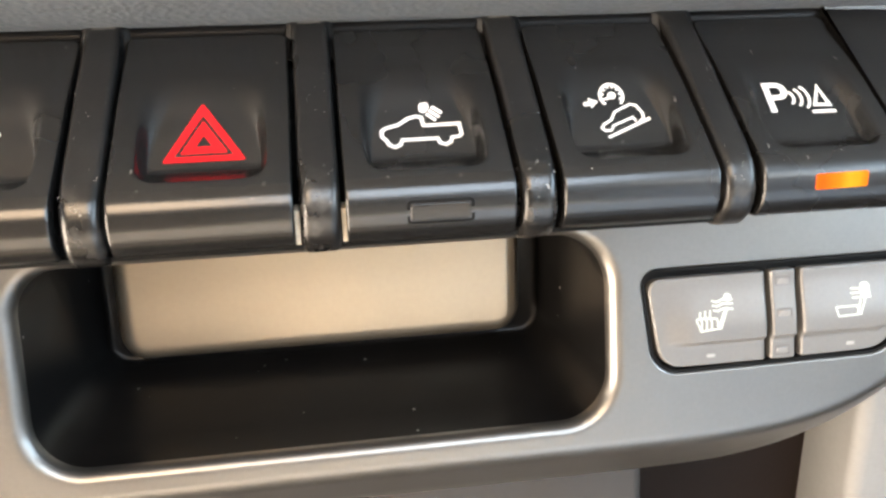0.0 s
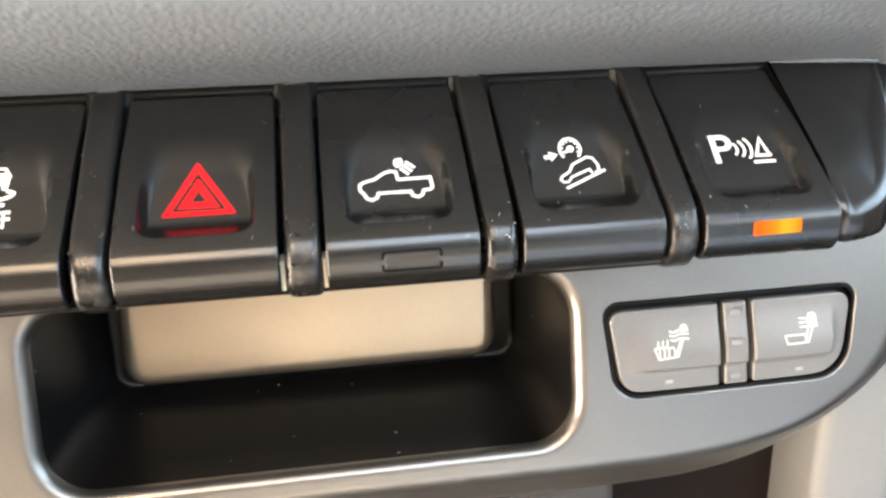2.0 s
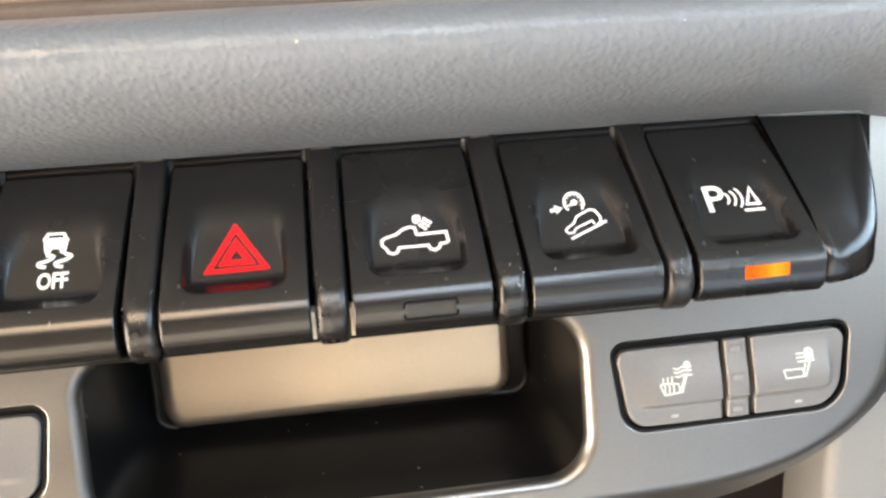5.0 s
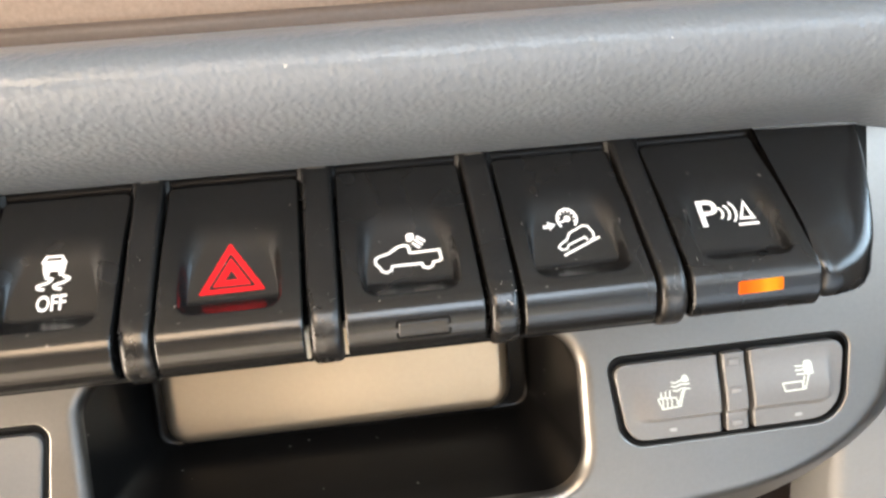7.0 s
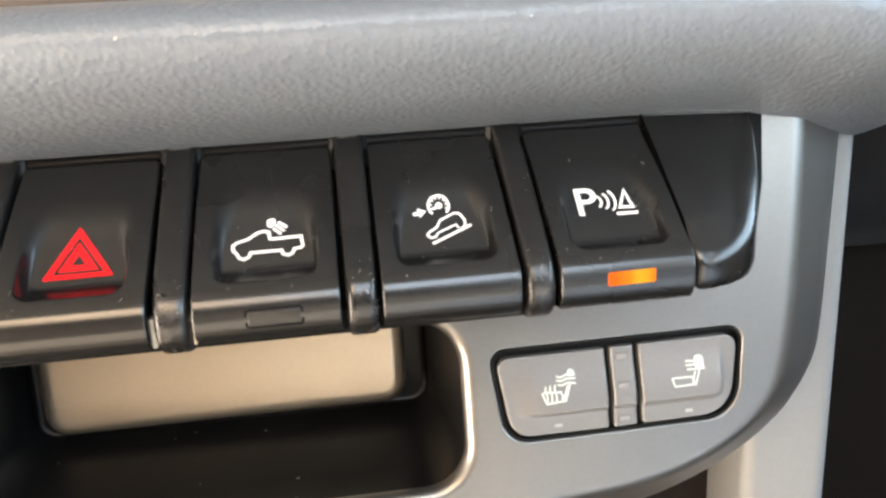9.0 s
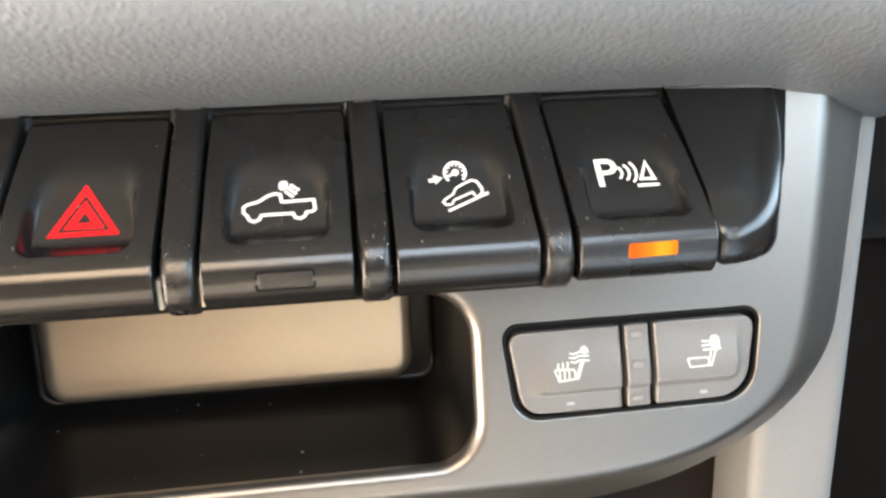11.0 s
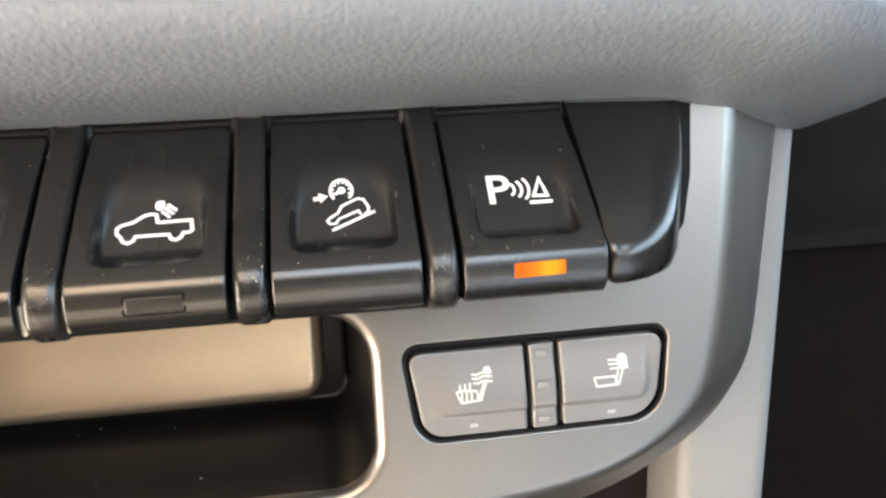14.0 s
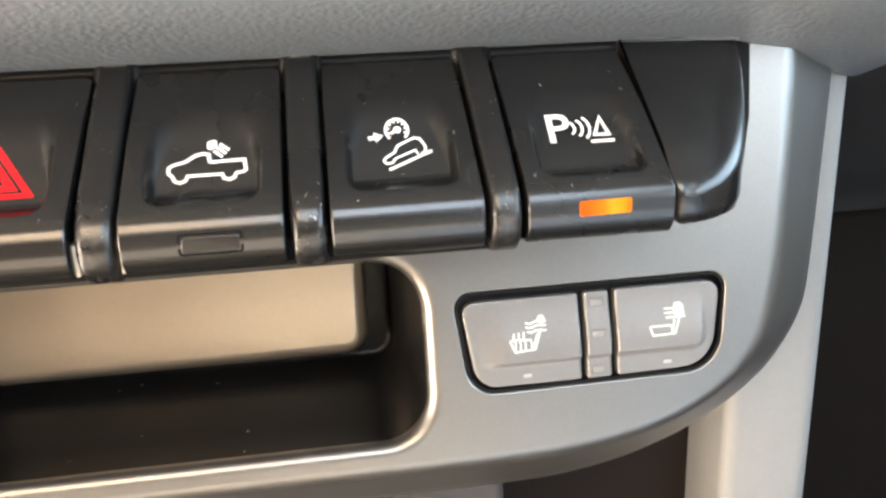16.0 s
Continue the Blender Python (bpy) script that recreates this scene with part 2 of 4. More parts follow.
def grid(bm, rows):
    """Rows of points, all of one length, joined into a sheet."""
    vs = [ring(bm, r) for r in rows]
    for a, b in zip(vs, vs[1:]):
        bridge(bm, a, b, closed=False)
    return vs


def box(bm, lo, hi, bevel=0.0):
    r = bmesh.ops.create_cube(bm, size=1)
    for v in r["verts"]:
        v.co = [(lo[i] + hi[i]) / 2 + v.co[i] * (hi[i] - lo[i]) for i in range(3)]
    if bevel:
        es = list({e for v in r["verts"] for e in v.link_edges})
        bmesh.ops.bevel(bm, geom=es, offset=bevel, segments=3, profile=0.5, affect="EDGES")


def solid(bm, outline, place, depth, edge=0.0, steps=4):
    """A plate with a rounded front edge: place(x, y, out) puts the outline's points into the world."""
    rings = []
    if edge:
        inner = grown(outline, -edge * 1.15)
        rings.append([place(x, y, 0) for x, y in inner])
        for k in range(steps + 1):
            f = math.pi / 2 * k / steps
            rings.append([place(x, y, -edge * (1 - math.cos(f))) for x, y in grown(outline, -edge * (1 - math.sin(f)))])
    else:
        rings.append([place(x, y, 0) for x, y in outline])
    rings.append([place(x, y, -depth) for x, y in outline])
    vs = [ring(bm, r) for r in rings]
    for a, b in zip(vs, vs[1:]):
        bridge(bm, a, b)
    fill(bm, vs[0])
    fill(bm, vs[-1])


def stroke(bm, points, width, place, closed=False, lift=0.06 * MM):
    """A printed line of even width along the points, as a thin raised ribbon."""
    n = len(points)
    pts = [Vector(p) for p in points]
    left, right = [], []
    for i in range(n):
        a = pts[i - 1] if (i or closed) else pts[i]
        b = pts[(i + 1) % n] if (i < n - 1 or closed) else pts[i]
        d1, d2 = (pts[i] - a), (b - pts[i])
        d1 = d1.normalized() if d1.length else d2.normalized()
        d2 = d2.normalized() if d2.length else d1
        t = (d1 + d2)
        t = t.normalized() if t.length > 1e-6 else d1
        m = Vector((-t.y, t.x)) * (width / 2 / max(0.5, t.dot(d1)))
        left.append(pts[i] + m)
        right.append(pts[i] - m)
    rails = [[bm.verts.new(place(p.x, p.y, o)) for p in side] for side, o in ((left, -lift), (left, lift), (right, lift), (right, -lift))]
    for a, b in zip(rails, rails[1:]):
        bridge(bm, a, b, closed)
    if not closed:
        for i in (0, n - 1):
            bm.faces.new([r[i] for r in rails])


def patch(bm, outline, place, holes=(), lift=0.06 * MM):
    """A printed area, with holes."""
    rings = []
    for o in (outline, *holes):
        top = ring(bm, [place(x, y, lift) for x, y in o])
        low = ring(bm, [place(x, y, -lift) for x, y in o])
        bridge(bm, top, low)
        rings.append(top)
    fill(bm, *rings)


def circle(cx, cy, r, n=20, ry=None):
    return [(cx + r * math.cos(2 * math.pi * k / n), cy + (ry or r) * math.sin(2 * math.pi * k / n)) for k in range(n)]


def lettering(body, place, left, low, wide, high, bold=0.02, lift=0.06 * MM):
    """Words in the built-in font, fitted to a box on a surface."""
    cu = bpy.data.curves.new("words", "FONT")
    cu.body, cu.offset, cu.resolution_u = body, bold, 6
    ob = new("words", cu)
    me = bpy.data.meshes.new_from_object(ob.evaluated_get(bpy.context.evaluated_depsgraph_get()))
    bm = bmesh.new()
    bm.from_mesh(me)
    bpy.data.objects.remove(ob)
    bpy.data.meshes.remove(me)
    xs, ys = [v.co.x for v in bm.verts], [v.co.y for v in bm.verts]
    for v in bm.verts:
        x = left + (v.co.x - min(xs)) / (max(xs) - min(xs)) * wide
        y = low + (v.co.y - min(ys)) / (max(ys) - min(ys)) * high
        v.co = place(x, y, lift)
    return bm


# ---- the switch bank: sections ----
PITCH = 28.6 * MM
MIDDLE = -22.0 * MM


# Left edge and width of each key, in millimetres.
KEY_ROW = [(-105.3, 22.3), (-76.6, 22.1), (-48.0, 23.1), (-18.2, 22.7), (11.0, 22.3), (39.6, 22.6)]


def button_left(k):
    return KEY_ROW[k][0] * MM


def button_wide(k):
    return KEY_ROW[k][1] * MM


def print_middle(k):
    return 22.35 * MM + PITCH * (k - 4)


# Depth and height of a key's section, from its back edge over the sloping face and round the front lip.
KEY_TOP = spline([(0.1307, 0.9890), (0.1306, 0.9906), (0.1301, 0.9913), (0.1296, 0.9918), (0.1290, 0.9915), (0.1280, 0.9907), (0.1265, 0.98965)], 6)
KEY_FACE = spline([(0.1265, 0.98965), (0.1199, 0.9856), (0.1155, 0.9826), (0.1080, 0.9771), (0.1048, 0.9747)], 16)
KEY_LIP = spline([(0.1048, 0.9747), (0.1041, 0.9740), (0.1036, 0.9733), (0.1032, 0.9723), (0.1030, 0.9711), (0.10295, 0.9698), (0.1033, 0.9681), (0.1045, 0.9664), (0.1063, 0.9658), (0.1120, 0.9656)], 9)
KEY = KEY_TOP + KEY_FACE[1:] + KEY_LIP[1:]
CREST, CREASE = 18, len(KEY_TOP) + len(KEY_FACE) - 2
RIB = spline([(0.1318, 0.9900), (0.1318, 0.9927), (0.1309, 0.9935), (0.1280, 0.9920), (0.1199, 0.9862), (0.1155, 0.9828), (0.1080, 0.9771), (0.1058, 0.9755), (0.1043, 0.9740), (0.1034, 0.9720),
              (0.1031, 0.9696), (0.1037, 0.9672), (0.1053, 0.9653), (0.1075, 0.9643), (0.1120, 0.9641)], 10)
CORE = np.array([0.1180, 0.9720])
HOUSING = [(0.1340, 0.9905), (0.1309, 0.9905), (0.1293, 0.9870), (0.1125, 0.9705), (0.1085, 0.9695), (0.1072, 0.9688), (0.1068, 0.9661), (0.1063, 0.9658),
           (0.1063, 0.9652), (0.1070, 0.9649), (0.1300, 0.9645)]


def section_normals(sec):
    out = []
    for i in range(len(sec)):
        d = sec[min(i + 1, len(sec) - 1)] - sec[max(i - 1, 0)]
        d = d / np.linalg.norm(d)
        out.append(np.array([d[1], -d[0]]))
    return out


def smooth01(t):
    t = min(1.0, max(0.0, t))
    return t * t * (3 - 2 * t)


def floor_line(deep):
    """The flat bed of a key's finger hollow, as its low and high ends in depth and height."""
    d1, d2 = (0.25 * MM, 2.0 * MM) if not deep else (0.28 * MM, 3.4 * MM)

    def f(y, d):
        return np.array([y + 0.6 * d, 0.993 + 0.751 * (y - 0.130) - 0.8 * d])
    return f(0.1075, d2), f(0.1215, d1)


FACE_Y = np.array([p[0] for p in KEY_FACE][::-1])
FACE_Z = np.array([p[1] for p in KEY_FACE][::-1])


def hollowed(k, deep, x, y, z):
    """The height of a key's face at x and y, where its plain section has z, with the scooped finger hollow."""
    lo, hi = floor_line(deep)
    bed = lo[1] + (hi[1] - lo[1]) / (hi[0] - lo[0]) * (y - lo[0])
    ledge = 0.97515 + 0.03 * (y - 0.1057)
    h = min(1.0, max(0.0, 0.5 + (bed - ledge) / (1.0 * MM)))
    bed = ledge + (bed - ledge) * h + 0.5 * MM * h * (1 - h)
    if bed >= z or not 0.104 < y < 0.1262:
        return z
    across = 8.55 * MM - abs(x - button_left(k) - button_wide(k) / 2)
    along = (y - 0.1056) * 1.25
    r = 3.2 * MM
    inside = r - math.hypot(r - across, r - along) if across < r and along < r else min(across, along)
    wall = 1.25 * MM + 4.0 * MM * smooth01((y - 0.1120) / 0.0110)
    return z + (bed - z) * smooth01(inside / wall) * smooth01((0.1258 - y) / 0.0090)


def key_mesh(k, deep):
    """A key's cap: the section run across its width, with its finger hollow and rounded sides."""
    bm = bmesh.new()
    x0, wide = button_left(k), KEY_ROW[k][1]
    nrm = section_normals(KEY)
    cols = sorted({round(v, 3) for v in np.r_[np.linspace(0, 0.5, 6), np.arange(0.5, wide - 0.5, 0.2), np.linspace(wide - 0.5, wide, 6)]})
    rows = []
    for i, (p, m) in enumerate(zip(KEY, nrm)):
        u = np.linalg.norm(p - KEY[CREST]) if i > CREST else 0.0
        r = 1.3 * MM
        slip = r - math.sqrt(max(0.0, r * r - (r - min(u, r)) ** 2))
        row = [(x0 + slip, *(p + 0.25 * (CORE - p)))]
        for c in cols:
            x = x0 + slip + c * (wide * MM - 2 * slip) / wide
            e = min(c, wide - c) * MM
            r = 0.42 * MM
            drop = r - math.sqrt(max(0.0, r * r - (r - min(e, r)) ** 2))
            y, z = p - m * drop
            if i <= CREASE:
                z = hollowed(k, deep, x, y, z)
            row.append((x, y, z))
        row.append((x0 + wide * MM - slip, *(p + 0.25 * (CORE - p))))
        rows.append(row)
    grid(bm, rows)
    return bm


def on_floor(k, deep):
    """Places a point of a key's print, in millimetres from the key's middle and up its hollow."""
    lo, hi = floor_line(deep)
    up = (hi - lo) / np.linalg.norm(hi - lo)
    cx = print_middle(k)

    def place(x, y, out):
        q = lo + up * ((0.928 if deep else 0.925) * y + (0.20 if deep else 0.43)) * MM
        z = hollowed(k, deep, cx + x * MM, q[0], float(np.interp(q[0], FACE_Y, FACE_Z)))
        return (cx + x * MM, q[0] - up[1] * out, max(z, q[1]) + 0.03 * MM + up[0] * out)
    return place


def on_lip(x, z, out=0.0):
    """A point on the front of the lip."""
    best = min(range(len(KEY)), key=lambda i: abs(KEY[i][1] - z) + (10 if KEY[i][0] > 0.1062 else 0))
    return (x, KEY[best][0] - out, z)


def rib_mesh(x0, x1):
    bm = bmesh.new()
    nrm = section_normals(RIB)
    w = x1 - x0
    ts = sorted({round(v, 4) for v in np.r_[np.linspace(0, 0.16, 6), np.linspace(0.16, 0.40, 5), np.linspace(0.40, 0.60, 3), np.linspace(0.60, 0.84, 5), np.linspace(0.84, 1, 6)]})
    rows = []
    for p, m in zip(RIB, nrm):
        flare = 1.0 * MM * smooth01((p[0] - 0.1288) / 0.0024) ** 2
        row = [(x0 - flare, *(p + 0.25 * (CORE - p)))]
        r = (0.85 + 0.55 * smooth01((0.1085 - p[0]) / 0.004)) * MM
        for t in ts:
            e = min(t, 1 - t) * w
            drop = r - math.sqrt(max(0.0, r * r - (r - min(e, r)) ** 2))
            q = p - m * drop
            row.append((x0 - flare + t * (w + 2 * flare), q[0], q[1]))
        row.append((x1 + flare, *(p + 0.25 * (CORE - p))))
        rows.append(row)
    grid(bm, rows)
    return bm


def face_height(y):
    """The height of the keys' plain face, carried on past both its ends."""
    if y > KEY_FACE[0][0]:
        return KEY_FACE[0][1] + 0.80 * (y - KEY_FACE[0][0])
    if y < KEY_FACE[-1][0]:
        return KEY_FACE[-1][1] + 0.75 * (y - KEY_FACE[-1][0])
    return float(np.interp(y, FACE_Y, FACE_Z))


def end_cap_mesh(mirror=False):
    """The closed end of the bank: a sloping top with a rounded outer corner and a falling wall."""
    bm = bmesh.new()
    xl = 62.7 * MM
    plan = [(xl, 0.1322), (xl, 0.1054), (xl + 0.4 * MM, 0.1045)]
    plan += [tuple(q) for q in spline([(0.0640, 0.1042), (0.0670, 0.1044), (0.0715, 0.1062), (0.0755, 0.1098), (0.0788, 0.1152), (0.0815, 0.1212), (0.0835, 0.1265), (0.0849, 0.1322)], 5)]
    side = normals2(plan)
    side[1] = side[2] = Vector((0, -1))
    soft = [(2.0 + 2.0 * max(0.0, -m.y) ** 2 * (1 - abs(m.x)) + 4.2 * max(0.0, m.x) ** 2 * smooth01((0.1300 - p[1]) / 0.016)) * MM for p, m in zip(plan, side)]

    def inset(f):
        return [(x - max(0.0, m.x) * e * f, y - m.y * e * f) for (x, y), m, e in zip(plan, side, soft)]
    rings = [[(x, y, face_height(y)) for x, y in inset(1.15)]]
    for k in range(13):
        bend = [math.pi / 2 * k / 12 + 0.62 * max(0.0, -m.y) ** 2 * (1 - k / 12) for m in side]
        start = [0.62 * max(0.0, -m.y) ** 2 for m in side]
        rings.append([(x - max(0.0, m.x) * e * g, y - m.y * e * g, face_height(y) - e * 0.8 * (math.cos(a) - math.cos(f)) - 0.4 * e * math.sin(a) * k / 12)
                      for (x, y), m, e, f, a in zip(plan, side, soft, bend, start) for g in (1 - math.sin(f),)])
    rings.append([(x, y, max(0.9690, min(0.9690, face_height(y)))) for x, y in plan])
    rings.append([(x, y, 0.9674) for x, y in grown(plan, -0.5 * MM)])
    rings.append([(x, y, 0.9667) for x, y in grown(plan, -1.6 * MM)])
    if mirror:
        rings = [[(2 * MIDDLE - x, y, z) for x, y, z in q] for q in rings]
    vs = [ring(bm, q) for q in rings]
    for a, b in zip(vs, vs[1:]):
        bridge(bm, a, b)
    fill(bm, vs[0])
    fill(bm, vs[-1])
    return bm


def housing():
    ob = thing("switch_housing", "black plastic housing of the dashboard switch bank, with dusty dividers", "switch housing")
    bm = bmesh.new()
    xs = np.linspace(2 * MIDDLE - 0.0640, 0.0640, 40)
    flush = lambda x, y, z: (x, max(y, 0.1082), max(z, 0.9668)) if abs(x - MIDDLE) > 0.0600 else (x, y, z)
    grid(bm, [[flush(x, y, z) for x in xs] for y, z in HOUSING])
    part("housing_body", bm, M_DEEP, ob)
    for x in (-24.62 * MM, -18.45 * MM):
        bm = bmesh.new()
        box(bm, (x - 0.30 * MM, 0.1052, 0.9662), (x + 0.30 * MM, 0.1085, 0.9708), 0.00008)
        part("clip_tab", bm, M_CREAM, ob, "cream tab in the gap beside a divider")
    bm = bmesh.new()
    rail = spline([(0.1340, 0.9940), (0.1325, 0.9938), (0.1316, 0.9934), (0.1311, 0.9930), (0.13075, 0.9923), (0.13075, 0.9914), (0.1312, 0.9907), (0.1340, 0.9904)], 4)
    grid(bm, [[(x, y, z) for x in np.linspace(2 * MIDDLE - 0.0624, 0.0624, 80)] for y, z in rail])
    part("top_rail", bm, M_TRAY, ob, "black top rail of the housing")
    for k in range(0, 5):
        a, b = button_left(k) + button_wide(k) + 0.75 * MM, button_left(k + 1) - 0.65 * MM
        rib = part("divider", rib_mesh(a, b), M_RIB, ob)
        if k not in (1, 2, 3):
            continue
        bm = bmesh.new()
        edge = [p - m * -0.04 * MM for p, m in zip(RIB, section_normals(RIB)) if p[0] > 0.1298 and p[1] > 0.9929]
        grid(bm, [[(x, q[0], q[1]) for x in np.linspace(a + 0.9 * MM, b - 0.9 * MM, 6)] for q in edge])
        part("scuffed_edge", bm, M_TAB, rib, "pale scuffed top edge")
    part("end_cap", end_cap_mesh(), M_BLACK, ob, "smooth black rounded end cap")
    part("end_cap", end_cap_mesh(True), M_BLACK, ob)
    return ob


# ---- the silver bezel ----
BN = Vector((0, -1, 0.2)).normalized()


def on_bezel(x, z, out=0.0):
    return (x + BN.x * out, 0.123 + 0.2 * (z - 0.95) + BN.y * out, z + BN.z * out)


# The line along which the front turns, and the outer edge of the flared side, on one half.
turn_line = [(0.0964, 1.0000), (0.0952, 0.9850), (0.0935, 0.9670), (0.0913, 0.9510), (0.0888, 0.9405), (0.0858, 0.9355), (0.0812, 0.9312), (0.0735, 0.9268), (0.0639, 0.9236), (0.0500, 0.9216), (0.0280, 0.9210), (-0.0220, 0.9211)]
edge_line = [(0.1138, 1.0000), (0.1114, 0.9830), (0.1083, 0.9620), (0.1056, 0.9450), (0.1038, 0.9385), (0.1003, 0.9325), (0.0950, 0.9265), (0.0860, 0.9202), (0.0735, 0.9145), (0.0580, 0.9106), (0.0371, 0.9093), (-0.0220, 0.9095)]


def both_halves(line):
    run = [tuple(p) for p in spline(line, 8)]
    return run + [(2 * MIDDLE - x, z) for x, z in reversed(run[:-1])]


OUTLINE, EDGE = both_halves(turn_line), both_halves(edge_line)
TRAY = rounded([(-0.0694, 0.9584), (-0.0692, 0.9264), (0.0252, 0.9264), (0.0254, 0.9584)], [0.007, 0.0085, 0.0085, 0.0090], 9)
SEAT = rounded([(0.0306, 0.9517), (0.0329, 0.9336), (0.0796, 0.9340), (0.0816, 0.9518)], [0.0028, 0.0052, 0.0072, 0.0030], 8)
SEAT_L = [(2 * MIDDLE - x, z) for x, z in SEAT]


def bezel():
    ob = thing("console_bezel", "satin silver painted plastic bezel round the dashboard switches", "dashboard trim")
    bm = bmesh.new()
    front = np.array([on_bezel(x, z) for x, z in OUTLINE])
    side = np.array([on_bezel(x, z) for x, z in EDGE]) + np.array([0, 13 * MM, 0])
    way = [(b - a) / np.linalg.norm(b - a) for a, b in zip(front, side)]
    inward = [np.array(on_bezel(x, z)) for x, z in grown(OUTLINE, -1.8 * MM)]
    loops = [[tuple(q) for q in [np.array(on_bezel(x, z)) for x, z in grown(OUTLINE, -1.95 * MM)]]]
    for f in np.linspace(0, 1, 9):
        loops.append([tuple(a * (1 - f) ** 2 + p * 2 * f * (1 - f) + (p + w * 2.6 * MM) * f * f) for a, p, w in zip(inward, front, way)])
    for f in (0.4, 0.7, 0.96):
        loops.append([tuple((p + w * 2.6 * MM) * (1 - f) + b * f) for p, w, b in zip(front, way, side)])
    loops.append([tuple(b + w * 0.2 * MM + np.array([0, 0.5 * MM, 0])) for b, w in zip(side, way)])
    loops.append([tuple(b - np.array([w[0], 0, w[2]]) * 1.5 * MM + np.array([0, 2.5 * MM, 0])) for b, w in zip(side, way)])
    vs = [ring(bm, q) for q in loops]
    for a, b in zip(vs, vs[1:]):
        bridge(bm, a, b)
    inner = []
    for hole, er, more, back in ((TRAY, 1.9 * MM, 0.5 * MM, 2.8 * MM), (SEAT, 0.5 * MM, 0.0, 3 * MM), (SEAT_L, 0.5 * MM, 0.0, 3 * MM)):
        wide = [er + more * abs(m.x) for m in normals2(hole)]
        hl = [[on_bezel(x, z) for x, z in grown(hole, lambda m: (er + more * abs(m.x)) * 1.2)]]
        for f in np.linspace(0, math.pi / 2, 9):
            hl.append([on_bezel(x, z, -w * (1 - math.cos(f))) for (x, z), w in zip(grown(hole, lambda m: (er + more * abs(m.x)) * (1 - math.sin(f))), wide)])
        hl.append([on_bezel(x, z, -back) for x, z in hole])
        hv = [ring(bm, q) for q in hl]
        for a, b in zip(hv, hv[1:]):
            bridge(bm, a, b)
        inner.append(hv[0])
    fill(bm, vs[0], *inner)
    part("bezel_plate", bm, M_SILVER, ob, sharp=40)
    # Black strips laid on the plate draw the dark gap beside each cap.
    for s in (1, -1):
        bm = bmesh.new()
        strip = rounded([(0.0820, 0.9935), (0.0815, 0.9700), (0.0800, 0.9668), (0.0826, 0.9664), (0.0852, 0.9700), (0.0868, 0.9790), (0.0874, 0.9935)], 0.0012, 4)
        strip = [(x if s > 0 else 2 * MIDDLE - x, z) for x, z in strip]
        solid(bm, strip, on_bezel_lift, 1.2 * MM)
        part("shadow_gap_strip", bm, M_DEEP, ob, "black strip standing in for the shadow gap beside the end cap")
    return ob


def on_bezel_lift(x, z, out):
    return on_bezel(x, z, out + 0.12 * MM)


def storage_tray():
    ob = thing("storage_tray", "empty black open storage pocket with a bright silver back wall", "storage tray")
    bm = bmesh.new()
    back = rounded([(-0.0648, 0.9640), (-0.0644, 0.9290), (0.0208, 0.9285), (0.0212, 0.9640)], [0.004, 0.0040, 0.0040, 0.004], 9)
    loops = [[on_bezel(x, z, -2.6 * MM) for x, z in grown(TRAY, 0.06 * MM)]]
    first = [on_bezel(x, z, -3.0 * MM) for x, z in grown(TRAY, 0.02 * MM)]
    last = [(x, 0.1560 + 0.12 * (z - 0.935), z) for x, z in back]
    for f in (0.0, 0.2, 0.4, 0.6, 0.8):
        loops.append([tuple(np.array(a) * (1 - f) + np.array(b) * f) for a, b in zip(first, last)])
    deep = [tuple(np.array(a) * 0.1 + np.array(b) * 0.9) for a, b in zip(first, last)]
    for f in np.linspace(0, math.pi / 2, 6):
        loops.append([(x, y + 1.5 * MM * math.sin(f), z) for (x, z), (_, y, _) in zip(grown([(p[0], p[2]) for p in deep], -1.5 * MM * (1 - math.cos(f))), deep)])
    vs = [ring(bm, q) for q in loops]
    for a, b in zip(vs, vs[1:]):
        bridge(bm, a, b)
    fill(bm, vs[-1])
    part("tray_tub", bm, M_TRAY, ob, "black plastic pocket walls and floor")
    bm = bmesh.new()
    face = rounded([(-0.0617, 0.9640), (-0.0614, 0.9310), (0.0162, 0.9310), (0.0166, 0.9640)], [0.004, 0.0052, 0.0052, 0.004], 10)
    solid(bm, face, lambda x, z, out: (x, 0.1474 + 0.12 * (z - 0.935) - out, z), 8.0 * MM, edge=3.2 * MM, steps=10)
    part("back_panel", bm, M_PANEL, ob, "satin champagne silver back wall")
    return ob


